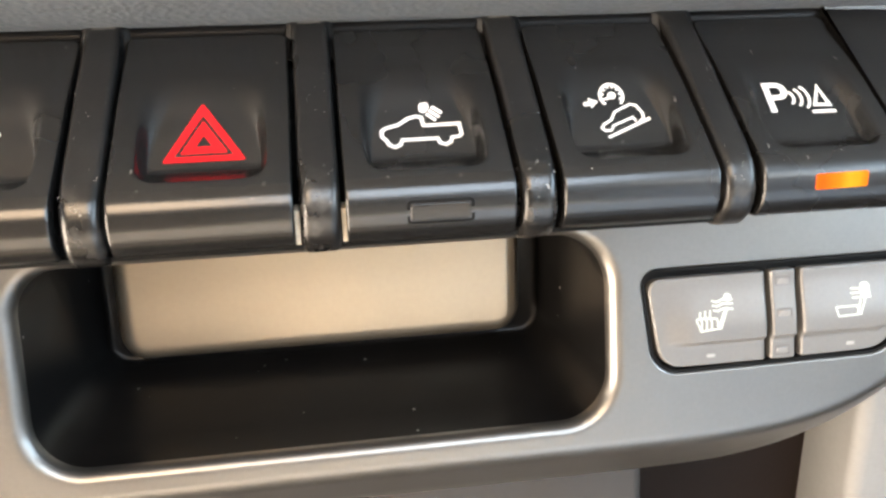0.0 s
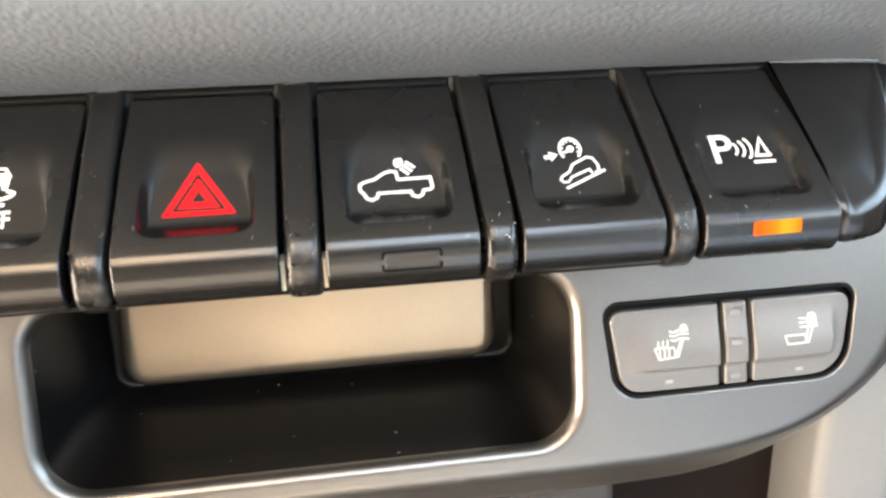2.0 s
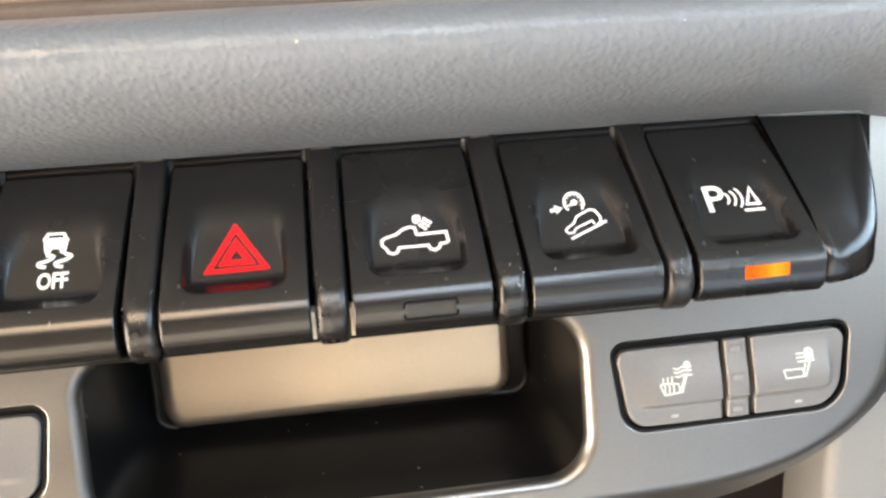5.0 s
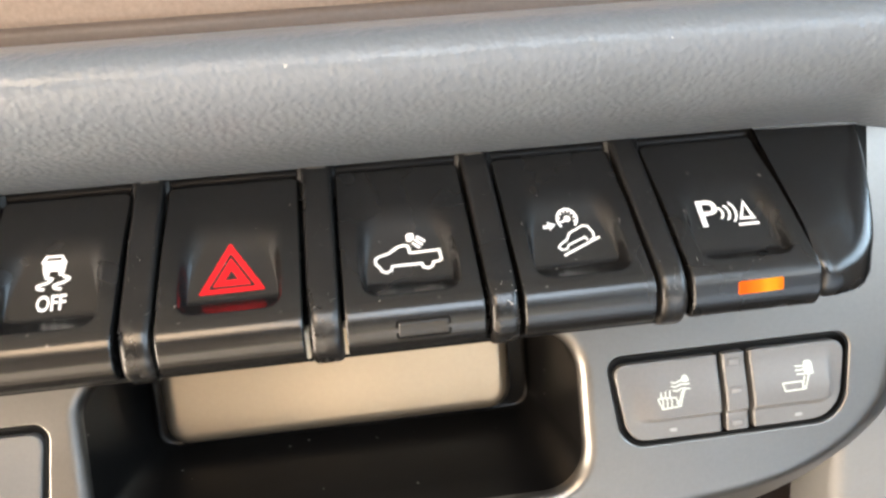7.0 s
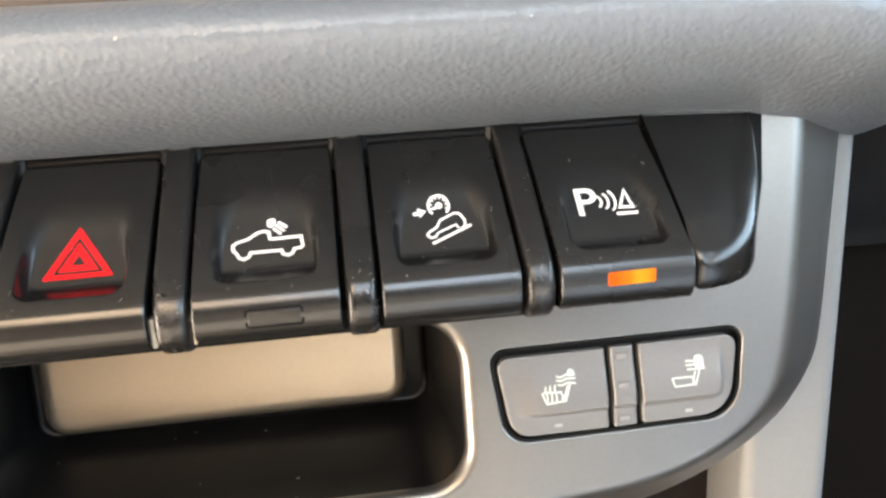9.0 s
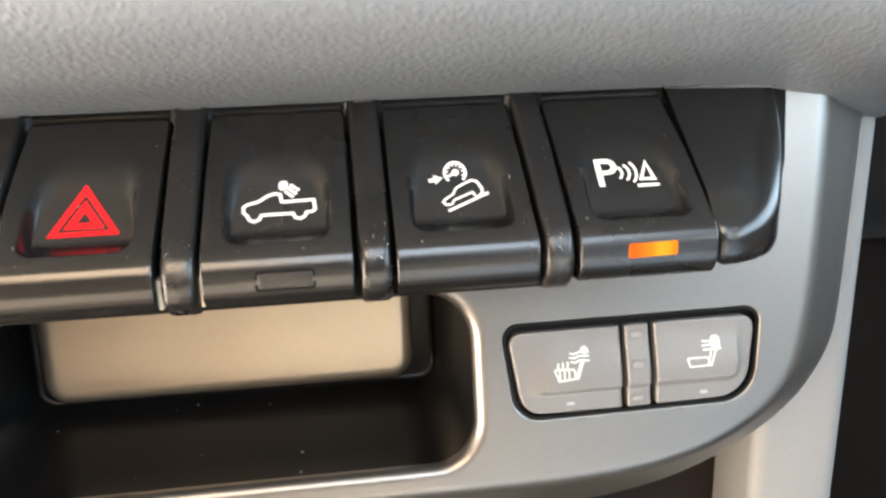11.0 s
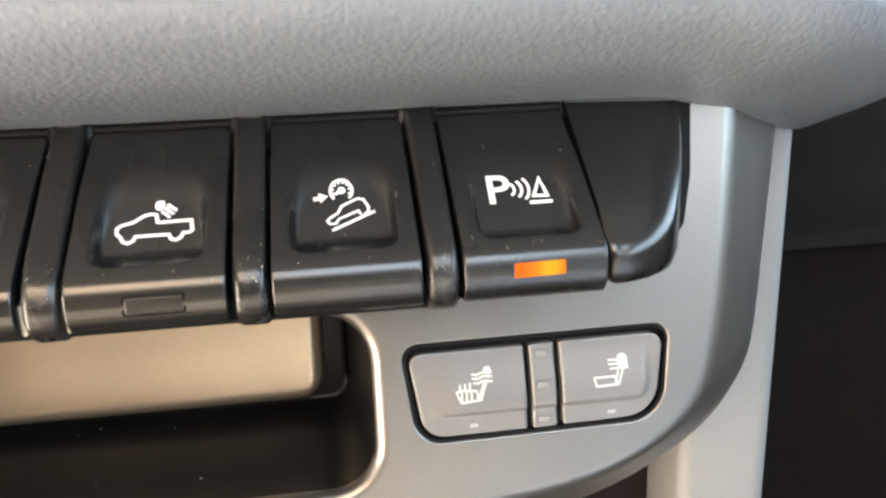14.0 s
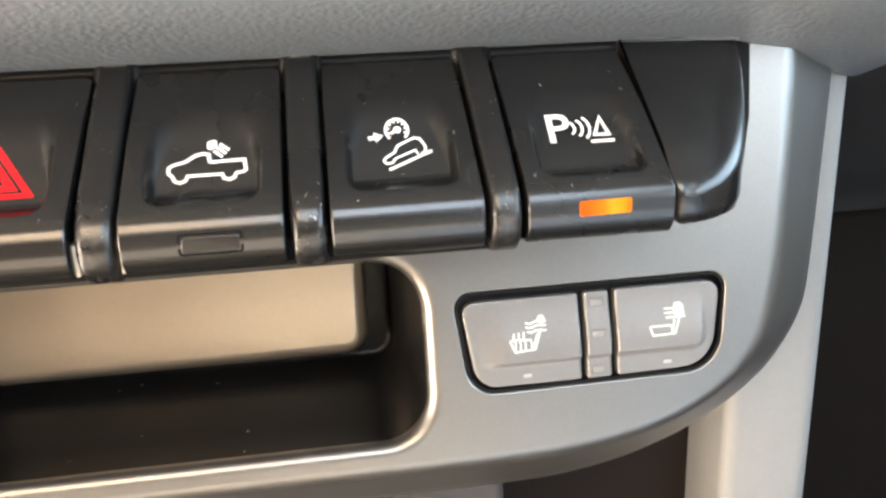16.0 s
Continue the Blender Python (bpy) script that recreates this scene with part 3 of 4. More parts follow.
# ---- the heated seat switches ----
def row_surface(bm, outline, height, rows=46, cols=40, round_r=0.5 * MM, thick=2.5 * MM):
    """A plate over a rounded outline with relief: height(x, z) out of the bezel's plane."""
    zs = [p[1] for p in outline]
    z0, z1 = min(zs), max(zs)
    n = len(outline)
    pts = []
    for f in (0.5 - 0.5 * math.cos(math.pi * k / (rows - 1)) for k in range(rows)):
        z = z0 + 1e-6 + (z1 - z0 - 2e-6) * f
        xs = []
        for i in range(n):
            a, b = outline[i], outline[(i + 1) % n]
            if (a[1] - z) * (b[1] - z) <= 0 and a[1] != b[1]:
                xs.append(a[0] + (b[0] - a[0]) * (z - a[1]) / (b[1] - a[1]))
        xa, xb = min(xs), max(xs)
        row = [on_bezel(xa, z, -thick)]
        for g in (0.5 - 0.5 * math.cos(math.pi * k / (cols - 1)) for k in range(cols)):
            x = xa + (xb - xa) * g
            e = min(x - xa, xb - x, z - z0, z1 - z)
            drop = round_r - math.sqrt(max(0.0, round_r ** 2 - (round_r - min(e, round_r)) ** 2))
            row.append(on_bezel(x, z, height(x, z) - drop))
        row.append(on_bezel(xb, z, -thick))
        pts.append(row)
    pts = [[on_bezel(p[0], pts[0][1][2], -thick) for p in pts[0]]] + pts + [[on_bezel(p[0], pts[-1][1][2], -thick) for p in pts[-1]]]
    grid(bm, pts)


def raised(x0, x1, z_low, z_high, height):
    """The finger pad of a rocker: proud along its lower edge, falling to nothing at the top."""
    def h(x, z):
        r = 2.4 * MM
        across, up = x1 - x, z - z_low
        inside = r - math.hypot(r - across, r - up) if across < r and up < r else min(across, up)
        return height * smooth01((x - x0) / 0.0060) * smooth01(inside / (0.7 * MM)) * (1 - smooth01((z - z_low - 0.002) / (z_high - z_low - 0.002)))
    return h


def seat_prints(flip, side):
    """The two seat pictures as sets of lines, in millimetres on the bezel: lines and their width, then areas."""
    if side == "waves":
        lines = [[(40.3, 942.6), (41.1, 940.6), (44.8, 940.9), (46.1, 944.4)], [(44.0, 941.5), (44.4, 941.2), (45.5, 943.8)],
                 [(41.1, 943.9), (41.0, 943.2), (41.3, 942.1), (41.2, 940.6)], [(42.0, 944.0), (41.9, 943.1), (42.2, 942.1), (42.1, 940.6)],
                 [(42.9, 944.1), (42.8, 943.0), (43.1, 942.0), (43.0, 940.7)], [(40.3, 942.6), (40.9, 942.8), (44.0, 942.6), (44.3, 941.6)],
                 [(43.3, 945.6), (44.1, 945.3), (45.2, 945.7), (47.1, 945.6)], [(43.3, 944.8), (44.2, 944.6), (45.3, 945.0), (47.1, 944.9)],
                 [(43.5, 944.0), (44.3, 943.8), (45.3, 944.2), (47.1, 944.0)]]
        head = circle(46.2, 946.0, 0.72)
    else:
        lines = [[(66.3, 942.8), (70.2, 942.8), (70.8, 941.3), (66.7, 941.2), (66.2, 942.8)], [(70.3, 941.4), (71.0, 943.8)], [(70.9, 941.2), (72.0, 944.2)],
                 [(69.2, 945.8), (71.4, 945.7)], [(69.2, 945.0), (72.8, 945.0)], [(69.4, 944.2), (73.0, 944.2)]]
        head = rounded([(71.1, 946.7), (70.9, 945.2), (71.4, 944.0), (72.9, 944.1), (72.8, 946.2), (72.3, 946.8)], 0.5, 4)
    return lines, head


def seat_switch(flip=False):
    label = "grey twin heated seat rocker switch in a gloss black surround" if not flip else "grey twin rocker switch in a gloss black surround"
    ob = thing("seat_heater_switch", label, "switch", group="seat heater switches")

    def mx(points):
        return [(2 * MIDDLE - x, z) for x, z in points] if flip else points
    bm = bmesh.new()
    solid(bm, mx(grown(SEAT, 0.1 * MM)), lambda x, z, o: on_bezel(x, z, o - 1.9 * MM), 3 * MM)
    part("surround", bm, M_DEEP, ob, "gloss black surround")
    bm = bmesh.new()
    rim_out, rim_in = mx(grown(SEAT, -0.05 * MM)), mx(grown(SEAT, -0.55 * MM))
    vs = [ring(bm, q) for q in ([on_bezel(x, z, -1.8 * MM) for x, z in rim_out], [on_bezel(x, z, -0.15 * MM) for x, z in rim_out],
                                [on_bezel(x, z, -0.15 * MM) for x, z in rim_in], [on_bezel(x, z, -1.8 * MM) for x, z in rim_in])]
    for a, b in zip(vs, vs[1:]):
        bridge(bm, a, b)
    part("rim", bm, M_DEEP, ob)
    shapes = (("rocker_key", [(0.0318, 0.9500), (0.0342, 0.9347), (0.0534, 0.9345), (0.0533, 0.9501)], [0.0022, 0.0042, 0.0005, 0.0005], (0.0345, 0.0640)),
              ("centre_strip", [(0.0544, 0.9501), (0.0545, 0.9345), (0.0591, 0.9346), (0.0590, 0.9502)], 0.0004, None),
              ("rocker_key", [(0.0601, 0.9502), (0.0602, 0.9346), (0.0782, 0.9351), (0.0804, 0.9503)], [0.0005, 0.0005, 0.0062, 0.0026], (0.0500, 0.0770)))
    for name, pts, rad, span in shapes:
        bm = bmesh.new()
        h = raised(*span, 0.9382, 0.9494, 1.0 * MM) if span else raised(0.044, 0.072, 0.9382, 0.9492, 0.9 * MM)
        if flip:
            def hf(x, z, h=h):
                return 0.3 * h(2 * MIDDLE - x, z)
        else:
            hf = h
        row_surface(bm, mx(rounded(pts, rad, 6)), hf)
        strip = part(name, bm, M_KEY, ob)
        if name == "centre_strip":
            for zc, dz in ((0.9482, 0.0005), (0.9427, 0.0005), (0.9361, 0.00045)):
                bm = bmesh.new()
                o = hf(0.0566 if not flip else 2 * MIDDLE - 0.0566, zc)
                solid(bm, mx(rounded([(0.0556, zc + dz), (0.0556, zc - dz), (0.0576, zc - dz), (0.0576, zc + dz)], 0.0002, 3)), lambda x, z, out, o=o: on_bezel(x, z, out + o + 0.12 * MM), 0.6 * MM, edge=0.1 * MM)
                part("indicator_lens", bm, M_GREYLENS, strip, "small unlit grey indicator")
                bm = bmesh.new()
                stroke(bm, mx(rounded([(0.0553, zc + dz + 0.0003), (0.0553, zc - dz - 0.0003), (0.0579, zc - dz - 0.0003), (0.0579, zc + dz + 0.0003)], 0.0003, 3)), 0.09 * MM, lambda x, z, out, o=o: on_bezel(x, z, out * 0.4 + o + 0.04 * MM), closed=True)
                part("lens_rim", bm, M_RAIL, strip)
    if not flip:
        for side, span, mark in (("waves", (0.0345, 0.0640), 43.3), ("back", (0.0500, 0.0770), 69.6)):
            h = raised(*span, 0.9382, 0.9494, 1.0 * MM)

            def place(x, y, out, h=h):
                y += 0.15 if y > 938 else 0.0
                return on_bezel(x * MM, y * MM, h(x * MM, y * MM) + out + 0.05 * MM)
            lines, head = seat_prints(flip, side)
            for line in lines:
                bm = bmesh.new()
                stroke(bm, line, 0.31, place)
                part("symbol_line", bm, M_MINT, ob, "pale line of a heated seat symbol", smooth=False)
            bm = bmesh.new()
            patch(bm, rounded([(mark - 0.75, 936.5), (mark - 0.75, 935.9), (mark + 0.75, 935.9), (mark + 0.75, 936.5)], 0.15, 3), place)
            part("faint_mark", bm, M_FAINT, ob, "faint pale mark", smooth=False)
            bm = bmesh.new()
            patch(bm, head, place)
            part("symbol_head", bm, M_MINT, ob, "pale dot of a heated seat symbol", smooth=False)
    return ob


# ---- the keys and their prints ----
def switch(k, name, label, deep=True):
    ob = thing(name, label, "switch", group="dashboard push switches")
    part("key_cap", key_mesh(k, deep), M_BLACK, ob)
    return ob


def hazard_switch():
    ob = switch(2, "hazard_switch", "black push switch with a red hazard warning triangle, dusty")
    place = on_floor(2, True)

    def tri(s):
        c = (-1.75, 7.5)
        return [(c[0] + (x - c[0]) * s, c[1] + (y - c[1]) * s) for x, y in rounded([(-1.9, 14.3), (-7.3, 4.3), (3.9, 4.35)], 0.25, 3)]
    bm = bmesh.new()
    patch(bm, tri(1.0), place, [tri(0.70)])
    patch(bm, tri(0.57), place, [tri(0.19)])
    part("warning_triangle", bm, M_RED, ob, "bright red double triangle", smooth=False)


def cargo_lamp_switch():
    ob = switch(3, "cargo_lamp_switch", "black push switch with a white pickup truck and lamp symbol")
    place = on_floor(3, True)
    bm = bmesh.new()
    body = [(-6.1, 7.0), (-6.1, 8.0), (-5.5, 8.5), (-3.7, 9.0), (-2.2, 10.1), (-1.1, 10.4), (-0.3, 10.2), (-0.1, 8.8), (0.3, 8.7), (5.0, 8.8), (5.2, 6.9), (4.8, 6.5), (3.8, 6.4), (3.5, 5.6),
            (2.8, 5.2), (2.0, 5.5), (1.7, 6.3), (-3.3, 6.3), (-3.6, 5.5), (-4.4, 5.1), (-5.2, 5.5), (-5.5, 6.3)]
    stroke(bm, body, 0.55, place, closed=True)
    part("truck_outline", bm, M_WHITE, ob, "white pickup truck outline", smooth=False)
    bm = bmesh.new()
    patch(bm, rounded([(0.9, 12.9), (-0.5, 12.6), (-0.5, 11.3), (0.2, 10.9), (1.0, 11.8)], 0.45, 4), place)
    part("lamp_symbol", bm, M_WHITE, ob, "white lamp symbol", smooth=False)
    for a, b in (((1.35, 12.05), (2.75, 10.85)), ((0.95, 11.45), (2.3, 10.15)), ((0.5, 10.85), (1.75, 9.55))):
        bm = bmesh.new()
        stroke(bm, [a, b], 0.5, place)
        part("light_beam", bm, M_WHITE, ob, smooth=False)
    bm = bmesh.new()
    solid(bm, rounded([(-9.8 * MM, 0.9714), (-9.8 * MM, 0.9691), (-1.8 * MM, 0.9691), (-1.8 * MM, 0.9714)], 0.0004, 4), lambda x, z, o: on_lip(x, z, o + 0.12 * MM), 1 * MM, edge=0.2 * MM)
    lens = part("indicator_lens", bm, M_AMBER_OFF, ob, "unlit smoked indicator window")
    bm = bmesh.new()
    rim = rounded([(-10.1 * MM, 0.9717), (-10.1 * MM, 0.9688), (-1.5 * MM, 0.9688), (-1.5 * MM, 0.9717)], 0.0005, 4)
    stroke(bm, rim, 0.36 * MM, lambda x, z, o: on_lip(x, z, o * 0.5 + 0.03 * MM), closed=True)
    part("lens_rim", bm, M_DEEP, lens)


def hill_switch():
    ob = switch(4, "hill_descent_switch", "black push switch with a white hill descent symbol")
    place = on_floor(4, True)
    bm = bmesh.new()
    c = (-0.2, 12.55)
    stroke(bm, [(c[0] + 1.75 * math.cos(a), c[1] + 2.0 * math.sin(a)) for a in np.linspace(radians(-48), radians(228), 22)], 0.42, place)
    for a in np.linspace(radians(-20), radians(200), 8):
        stroke(bm, [(c[0] + 1.6 * math.cos(a), c[1] + 1.85 * math.sin(a)), (c[0] + 1.15 * math.cos(a), c[1] + 1.35 * math.sin(a))], 0.3, place)
    patch(bm, circle(c[0] + 0.05, c[1] + 0.05, 0.62), place)
    stroke(bm, [c, (c[0] - 1.0, c[1] - 0.6)], 0.42, place)
    stroke(bm, [(-4.7, 11.2), (-3.7, 11.35)], 0.75, place)
    patch(bm, [(-3.9, 12.3), (-3.6, 10.4), (-2.4, 11.65)], place)
    stroke(bm, [(-1.4, 6.15), (-2.3, 6.15), (-2.7, 6.7), (-2.3, 7.3), (-1.0, 8.15), (-0.3, 9.5), (0.6, 10.0), (2.3, 10.85), (3.2, 10.6), (3.9, 9.2), (3.9, 8.1), (3.2, 7.6)], 0.40, place)
    stroke(bm, [(-1.4, 6.1), (-0.9, 7.0), (2.3, 8.4), (2.7, 7.6)], 0.36, place)
    stroke(bm, [(-2.0, 4.9), (4.9, 8.1)], 0.50, place)
    part("hill_symbol", bm, M_WHITE, ob, "white car on a slope symbol", smooth=False)


def parking_switch():
    ob = switch(5, "parking_aid_switch", "black push switch with white parking symbol and lit amber indicator", deep=False)
    place = on_floor(5, False)
    bm = lettering("P", place, -5.10, 6.9, 3.7, 6.0, 0.01)
    part("letter_p", bm, M_WHITE, ob, "white letter P", smooth=False)
    bm = bmesh.new()
    for x0, r, h in ((-1.6, 1.0, 1.35), (-0.6, 1.25, 1.85), (0.4, 1.45, 2.4)):
        stroke(bm, [(x0 + r * math.cos(a) - 0.1, 9.75 + h * math.sin(a)) for a in np.linspace(-1.15, 1.15, 9)], 0.40, place)
    stroke(bm, [(3.75, 11.8), (2.3, 8.15), (4.6, 8.05)], 0.55, place, closed=True)
    stroke(bm, [(1.45, 6.75), (5.2, 6.75)], 0.6, place)
    part("sonar_symbol", bm, M_WHITE, ob, "white sound waves and cone symbol", smooth=False)
    bm = bmesh.new()
    solid(bm, rounded([(47.3 * MM, 0.9722), (47.2 * MM, 0.9699), (55.3 * MM, 0.9700), (55.4 * MM, 0.9723)], 0.0004, 4), lambda x, z, o: on_lip(x, z, o + 0.15 * MM), 1 * MM, edge=0.25 * MM)
    part("indicator_lens", bm, M_AMBER, ob, "lit amber indicator window")


def stability_switch():
    ob = switch(1, "stability_switch", "black push switch with a white skidding car symbol and OFF")
    place = on_floor(1, True)
    bm = lettering("OFF", place, -4.7, 4.3, 4.8, 3.2, 0.03)
    part("off_lettering", bm, M_WHITE, ob, "white word OFF", smooth=False)
    bm = bmesh.new()
    patch(bm, rounded([(-3.8, 15.2), (-4.3, 14.3), (-4.5, 13.9), (-4.2, 13.6), (-4.1, 12.2), (-3.9, 11.3), (-3.1, 11.3), (-3.0, 12.2), (-1.6, 12.1), (-1.5, 11.2), (-0.8, 11.2), (-0.6, 12.0),
                       (-0.4, 13.4), (-0.2, 13.7), (-0.5, 14.1), (-1.0, 15.1)], 0.15, 2), place, [[(-3.5, 14.75), (-3.7, 14.2), (-1.1, 14.15), (-1.3, 14.7)]])
    stroke(bm, spline([(-3.7, 11.0), (-2.6, 10.7), (-3.2, 10.0), (-4.7, 9.5), (-4.6, 8.9), (-3.6, 8.7)], 5), 0.62, place)
    stroke(bm, spline([(-0.8, 11.1), (0.2, 10.6), (-0.5, 9.9), (-2.0, 9.4), (-1.9, 8.8), (-0.9, 8.5)], 5), 0.62, place)
    part("skid_symbol", bm, M_WHITE, ob, "white skidding car symbol", smooth=False)


# ---- the soft pad over the switches ----
PAD = spline([(0.0160, 0.0060), (0.0030, 0.0026), (0.0004, 0.0004), (-0.0008, 0.0001), (-0.0060, 0.0024), (-0.0120, 0.0050), (-0.0185, 0.0085), (-0.0240, 0.0130), (-0.0268, 0.0178), (-0.0266, 0.0208), (-0.0240, 0.0232),
              (-0.0190, 0.0246), (-0.0080, 0.0252), (0.0200, 0.0256), (0.0600, 0.0258)], 6)


def dash_pad():
    ob = thing("dash_pad", "grey leatherette soft pad with a grained surface above the switches", "dashboard pad")
    bm = bmesh.new()
    way = spline([(-0.42, 0.1319, 0.9931), (-0.26, 0.1319, 0.9931), (-0.1400, 0.1319, 0.9931), (0.0, 0.1319, 0.9931), (0.0600, 0.1319, 0.9931), (0.0800, 0.1319, 0.9927), (0.0880, 0.1320, 0.9914), (0.0963, 0.1337, 0.9894), (0.1065, 0.1400, 0.9862), (0.1180, 0.1492, 0.9830),
                  (0.1310, 0.1645, 0.9808), (0.1480, 0.1920, 0.9785), (0.1650, 0.2300, 0.9775), (0.1750, 0.2900, 0.9780)], 10)
    rows = []
    for i, p in enumerate(way):
        d = way[min(i + 1, len(way) - 1)] - way[max(i - 1, 0)]
        d = d[:2] / np.linalg.norm(d[:2])
        back = np.array([-d[1], d[0]])
        rows.append([(p[0] + back[0] * q, p[1] + back[1] * q, p[2] + h) for q, h in PAD])
    grid(bm, rows)
    part("pad_cover", bm, M_PAD, ob, sharp=80)


# ---- the dash round it ----
def dash_body():
    ob = thing("lower_console", "grey and dark brown lower console below the switch bezel", "dashboard console")
    bm = bmesh.new()
    solid(bm, rounded([(-0.130, 0.923), (-0.130, 0.70), (0.044, 0.70), (0.044, 0.923)], 0.003, 4), lambda x, z, o: (x, 0.150 - 0.1 * (0.93 - z) - o, z), 0.06, edge=0.002)
    part("grey_panel", bm, M_LOWGREY, ob, "grey plastic lower panel")
    bm = bmesh.new()
    box(bm, (0.0455, 0.170, 0.60), (0.130, 0.20, 0.95), 0.002)
    part("recess_panel", bm, M_BROWN, ob, "dark brown plastic recess panel")
    bm = bmesh.new()
    plan = rounded([(0.0985, 0.1500), (0.1213, 0.1490), (0.1235, 0.28), (0.0990, 0.28)], [0.0035, 0.0050, 0.002, 0.002], 8)
    tall = [[(x, y, z) for x, y in plan] for z in (0.60, 0.80, 0.90, 0.994)]
    vs = [ring(bm, q) for q in tall]
    for a, b in zip(vs, vs[1:]):
        bridge(bm, a, b)
    fill(bm, vs[0])
    fill(bm, vs[-1])
    part("side_pillar", bm, M_PILLAR, ob, "light grey upright trim beside the console", sharp=35)
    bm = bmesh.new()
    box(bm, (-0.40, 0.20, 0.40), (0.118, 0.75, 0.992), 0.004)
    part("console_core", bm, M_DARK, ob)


def upper_trim():
    ob = thing("upper_dash_trim", "tan plastic trim strip behind the soft pad", "dashboard trim")
    bm = bmesh.new()
    box(bm, (-0.42, 0.172, 1.0195), (0.16, 0.26, 1.075), 0.005)
    part("trim_strip", bm, M_TAN, ob)
    # The shadow between trim and pad is put into this strip's colour.
    bm = bmesh.new()
    box(bm, (-0.42, 0.150, 1.0150), (0.14, 0.172, 1.0222), 0.002)
    part("trim_shade_band", bm, M_SHADE_BAND, ob, "lower lip coloured dark brown as the shadow band under the trim")


def passenger_dash():
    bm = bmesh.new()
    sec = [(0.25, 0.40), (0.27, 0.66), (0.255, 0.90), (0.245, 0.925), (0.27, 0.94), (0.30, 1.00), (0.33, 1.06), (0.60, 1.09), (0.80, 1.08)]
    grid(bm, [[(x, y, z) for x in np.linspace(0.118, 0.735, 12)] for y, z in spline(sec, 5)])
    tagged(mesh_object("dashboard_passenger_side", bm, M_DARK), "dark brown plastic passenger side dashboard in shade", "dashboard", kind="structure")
    bm = bmesh.new()
    grid(bm, [[(x, y, z) for x in np.linspace(-0.78, -0.40, 8)] for y, z in spline(sec, 5)])
    tagged(mesh_object("dashboard_driver_side", bm, M_DARK), "dark brown plastic driver side dashboard", "dashboard", kind="structure")
    bm = bmesh.new()
    box(bm, (-0.42, 0.26, 0.993), (0.20, 0.80, 1.07), 0.004)
    tagged(mesh_object("dashboard_top", bm, M_DARK), "dark plastic dashboard top behind the pad", "dashboard", kind="structure")


# ---- the cabin that closes the place, with unseen reflector sheets ----
def framed_wall(name, axis, at, thick, a0, a1, z0, z1, w0, w1, wz0, wz1, mat, label):
    bm = bmesh.new()
    for p0, p1, q0, q1 in ((a0, a1, z0, wz0), (a0, a1, wz1, z1), (a0, w0, wz0, wz1), (w1, a1, wz0, wz1)):
        lo, hi = ((at, p0, q0), (at + thick, p1, q1)) if axis == "x" else ((p0, at, q0), (p1, at + thick, q1))
        box(bm, lo, hi)
    wall = mesh_object(name, bm, mat, smooth=False)
    tagged(wall, label, "cabin wall", kind="structure")
    bm = bmesh.new()
    mid = at + thick / 2 + (thick * 0.3 if at > 0 else -thick * 0.3)
    lo, hi = ((mid - 0.002, w0, wz0), (mid + 0.002, w1, wz1)) if axis == "x" else ((w0, mid - 0.002, wz0), (w1, mid + 0.002, wz1))
    box(bm, lo, hi)
    pane = mesh_object("pane", bm, M_GLASS, wall, smooth=False)
    pane.visible_shadow = False


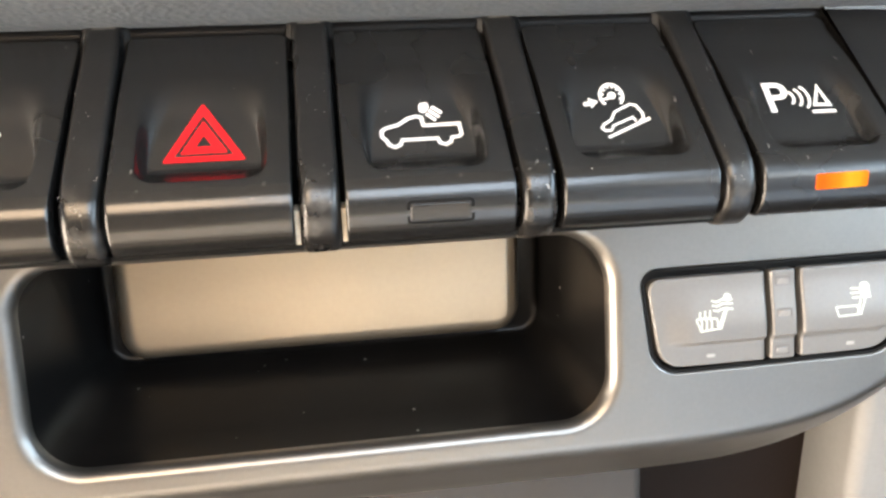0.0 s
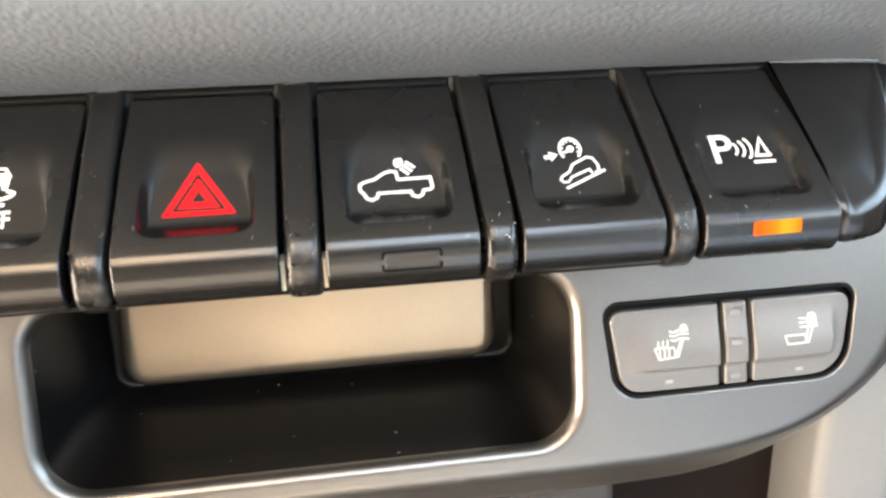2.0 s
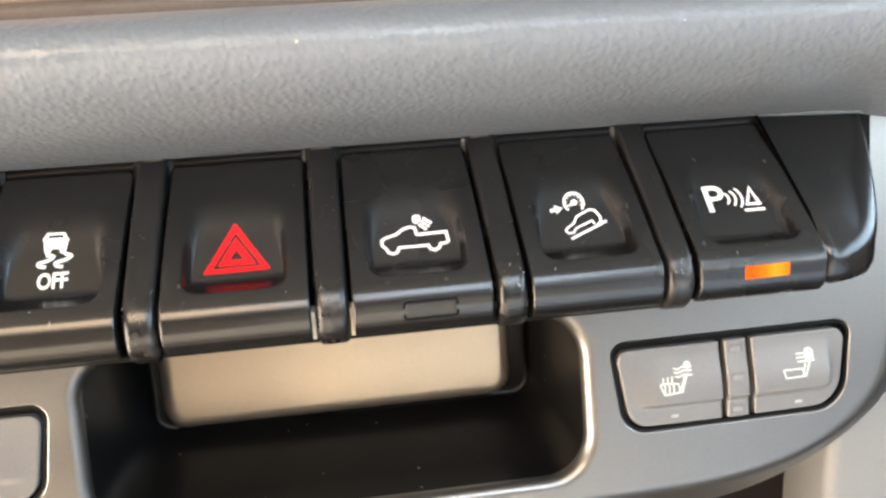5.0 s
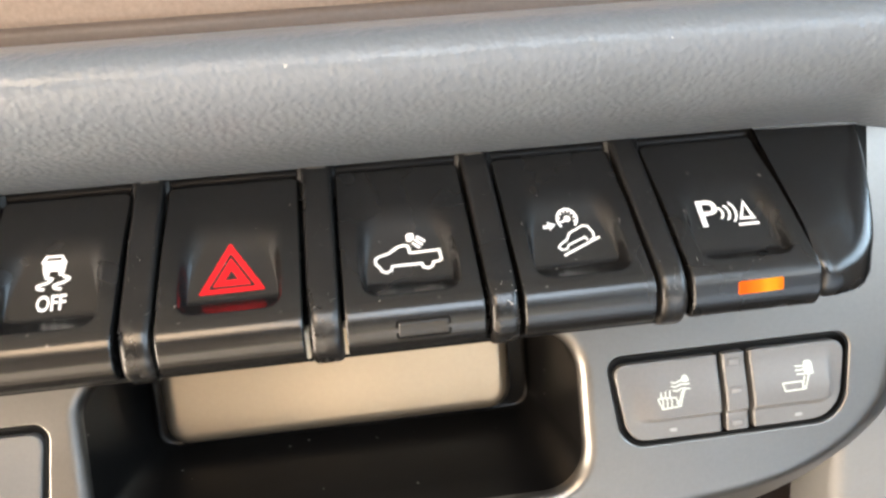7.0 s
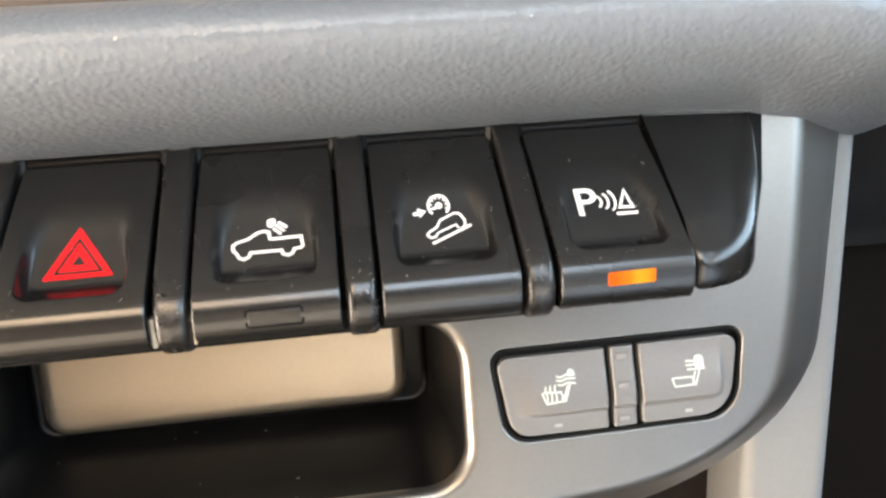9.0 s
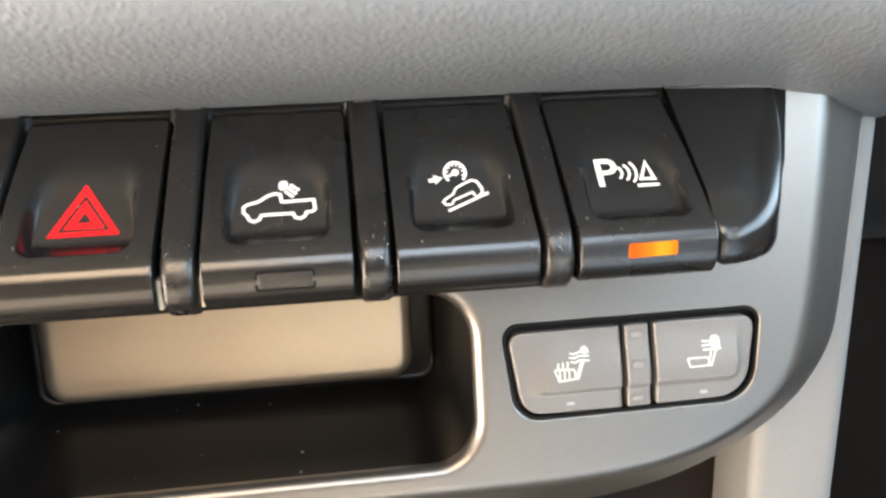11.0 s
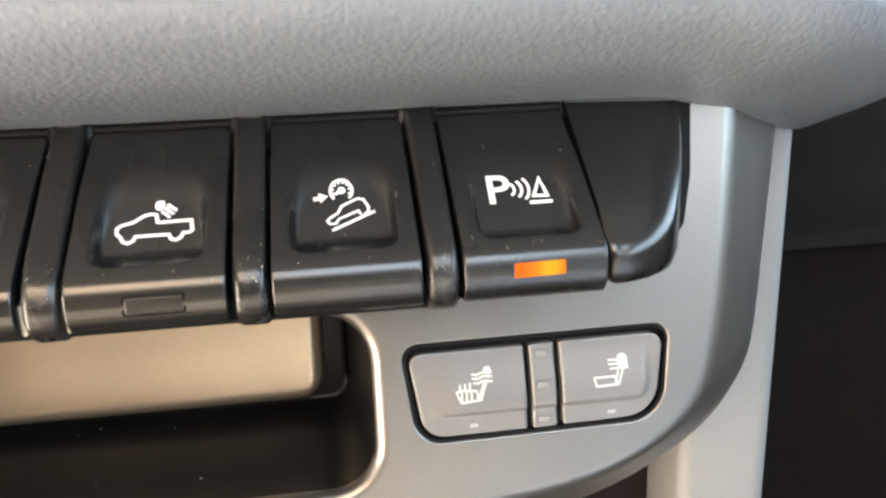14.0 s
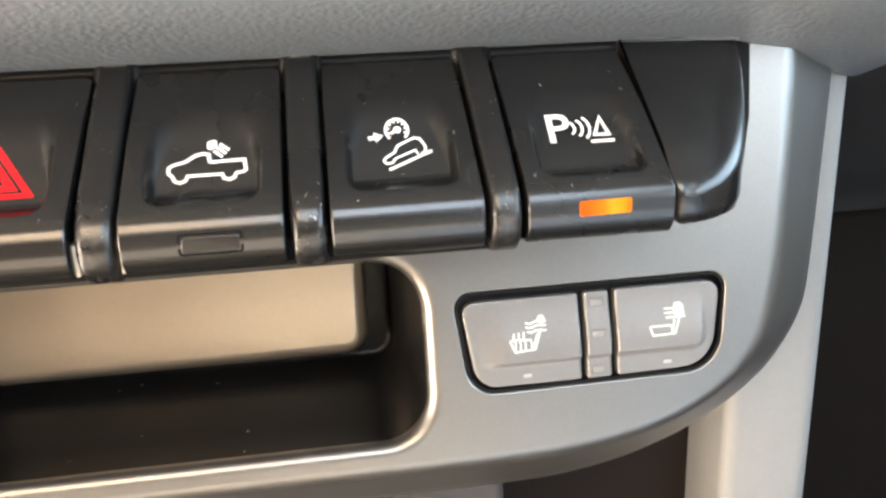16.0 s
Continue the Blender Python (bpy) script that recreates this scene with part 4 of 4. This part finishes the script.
def cabin():
    framed_wall("wall_left", "x", -0.82, 0.04, -1.60, 0.86, 0.30, 1.52, -0.66, 0.24, 0.36, 1.44, M_SIDE, "dark cabin side with an open doorway")
    framed_wall("wall_right", "x", 0.74, 0.04, -1.60, 0.86, 0.30, 1.52, -1.16, 0.56, 1.03, 1.44, M_SIDE, "dark cabin side with a window")
    framed_wall("wall_rear", "y", -1.64, 0.04, -0.78, 0.74, 0.30, 1.52, 0.29, 0.63, 1.15, 1.47, M_SIDE, "dark cabin rear with a window")
    framed_wall("wall_front", "y", 0.84, 0.04, -0.78, 0.74, 0.30, 1.52, -0.66, 0.62, 1.16, 1.50, M_LINER, "grey cabin front with a windscreen")
    bm = bmesh.new()
    box(bm, (-0.82, -1.64, 0.26), (0.78, 0.88, 0.30))
    tagged(mesh_object("floor", bm, M_FLOOR, smooth=False), "charcoal carpeted cabin floor", "floor", kind="structure")
    # The two openings are made up to let the added roof lamps in.
    bm = bmesh.new()
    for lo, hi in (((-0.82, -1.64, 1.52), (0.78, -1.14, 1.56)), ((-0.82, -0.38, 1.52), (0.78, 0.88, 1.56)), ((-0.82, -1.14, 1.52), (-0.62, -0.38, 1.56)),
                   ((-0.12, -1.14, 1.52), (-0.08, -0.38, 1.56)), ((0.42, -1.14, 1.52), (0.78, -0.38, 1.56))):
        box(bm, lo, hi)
    tagged(mesh_object("ceiling", bm, M_LINER, smooth=False), "grey cabin headlining with openings made for the added roof lamps", "ceiling", kind="structure")
    # Unseen sheets roughly where seats stand, added to shape the bezel's reflections.
    bm = bmesh.new()
    grid(bm, [[(x, y, z) for x in np.linspace(-0.78, 0.06, 8)] for y, z in ((-0.16, 0.302), (-0.24, 0.66), (-0.90, 0.60))])
    grid(bm, [[(x, y, z) for x in np.linspace(-0.15, 0.42, 8)] for y, z in ((-0.901, 0.60), (-0.975, 0.815))])
    tagged(mesh_object("seat_reflector_beige", bm, M_REFLECT_BEIGE, smooth=False), "unseen beige sheet in place of seats, a bright reflection for the bezel", "cabin wall", kind="structure")
    bm = bmesh.new()
    grid(bm, [[(x, y, z) for x in np.linspace(0.061, 0.74, 6)] for y, z in ((-0.16, 0.302), (-0.24, 0.66), (-0.90, 0.60))])
    grid(bm, [[(x, y, z) for x in np.linspace(0.421, 0.74, 4)] for y, z in ((-0.901, 0.60), (-1.01, 1.00), (-1.10, 1.00))])
    tagged(mesh_object("seat_reflector_cool", bm, M_REFLECT_COOL, smooth=False), "unseen blue-grey sheet in place of a seat, a cool reflection for the bezel", "cabin wall", kind="structure")
    bm = bmesh.new()
    grid(bm, [[(x, y, z) for x in np.linspace(-0.15, 0.42, 5)] for y, z in ((-0.976, 0.816), (-1.02, 1.10), (-1.10, 1.10))])
    tagged(mesh_object("dark_reflector_middle", bm, M_FLOOR, smooth=False), "unseen charcoal sheet added as a dark reflection for the bezel's middle", "cabin wall", kind="structure")
    bm = bmesh.new()
    grid(bm, [[(x, y, z) for x in np.linspace(-0.78, -0.151, 5)] for y, z in ((-0.901, 0.60), (-1.01, 0.93), (-1.10, 0.93))])
    tagged(mesh_object("brown_reflector_side", bm, M_REFLECT_BROWN, smooth=False), "unseen brown sheet added as a dim warm reflection for the bezel's left", "cabin wall", kind="structure")


cabin()
passenger_dash()
dash_body()
upper_trim()
dash_pad()
bezel()
storage_tray()
housing()
stability_switch()
hazard_switch()
cargo_lamp_switch()
hill_switch()
parking_switch()
switch(0, "blank_switch", "blank black push switch")
seat_switch()
seat_switch(True)


# ---- dust and lint ----
def fleck(bm, at, u, v, r, n=5):
    """One crumb of dust: a flat uneven chip lying in the plane of u and v."""
    w = u.cross(v).normalized() * 0.02 * MM
    a0 = random.uniform(0, 6.28)
    pts = [at + w + (u * math.cos(a0 + 6.283 * k / n) + v * math.sin(a0 + 6.283 * k / n)) * r * random.uniform(0.55, 1.2) for k in range(n)]
    vs = [bm.verts.new(q) for q in pts]
    top = bm.verts.new(at + w * 3)
    for k in range(n):
        bm.faces.new((vs[k], vs[(k + 1) % n], top))


def fibre(bm, at, u, v, length, width):
    a = random.uniform(-0.6, 0.6) + math.pi / 2
    w = u.cross(v).normalized() * 0.03 * MM
    bend = random.uniform(-0.35, 0.35)
    last = None
    for k in range(6):
        t = k / 5 - 0.5
        ang = a + bend * t
        c = at + w + (u * math.cos(a) + v * math.sin(a)) * t * length + (u * -math.sin(a) + v * math.cos(a)) * bend * t * t * length
        d = (u * -math.sin(ang) + v * math.cos(ang)) * width / 2
        pair = (bm.verts.new(c - d), bm.verts.new(c + d))
        if last:
            bm.faces.new((last[0], last[1], pair[1], pair[0]))
        last = pair


def dust():
    random.seed(7)
    bm = bmesh.new()
    ux = Vector((1, 0, 0))
    for k in range(1, 6):
        x0, w = button_left(k), button_wide(k)
        for _ in range(13):
            i = random.randint(40, 118)
            p, q = KEY[i], KEY[i + 1]
            x = x0 + random.uniform(0.06, 0.94) * w
            z = hollowed(k, k != 5, x, p[0], p[1]) if i <= CREASE else p[1]
            up = Vector((0, p[0] - q[0], p[1] - q[1])).normalized()
            at = Vector((x, p[0], z))
            if random.random() < 0.12:
                fibre(bm, at, ux, up, random.uniform(0.4, 1.1) * MM, 0.05 * MM)
            else:
                fleck(bm, at, ux, up, random.choice((0.04, 0.05, 0.06, 0.08, 0.12)) * MM)
    for k in range(0, 5):
        a, b = button_left(k) + button_wide(k) + 0.9 * MM, button_left(k + 1) - 0.9 * MM
        for _ in range(15):
            i = random.randint(38, 96)
            p, q = RIB[i], RIB[i + 1]
            up = Vector((0, p[0] - q[0], p[1] - q[1])).normalized()
            at = Vector((random.uniform(a, b), p[0], p[1]))
            if random.random() < 0.14:
                fibre(bm, at, ux, up, random.uniform(0.3, 0.9) * MM, 0.05 * MM)
            else:
                fleck(bm, at, ux, up, random.choice((0.05, 0.06, 0.08, 0.12)) * MM)
    for _ in range(6):
        x, f = random.uniform(-0.055, 0.012), random.uniform(0.15, 0.9)
        fleck(bm, Vector((x, 0.1233 + 0.027 * f, 0.9268 + 0.0041 * f)), ux, Vector((0, 1, 0.15)), random.choice((0.05, 0.06, 0.08)) * MM)
    lay = Vector((0, 0.6, 0.8))
    for x, y, z, r in ((-0.0228, 0.1046, 1.0127, 0.40), (-0.012, 0.1046, 1.0127, 0.14), (0.036, 0.1046, 1.0125, 0.18), (0.031, 0.1105, 1.0068, 0.16), (-0.05, 0.1100, 1.0070, 0.12)):
        fleck(bm, Vector((x, y - 0.0004, z)), ux, lay, r * MM, 7)
    tagged(mesh_object("dust", bm, M_DUST, smooth=False), "pale dust crumbs and lint on the black switches", "dust", kind="stuff")


dust()
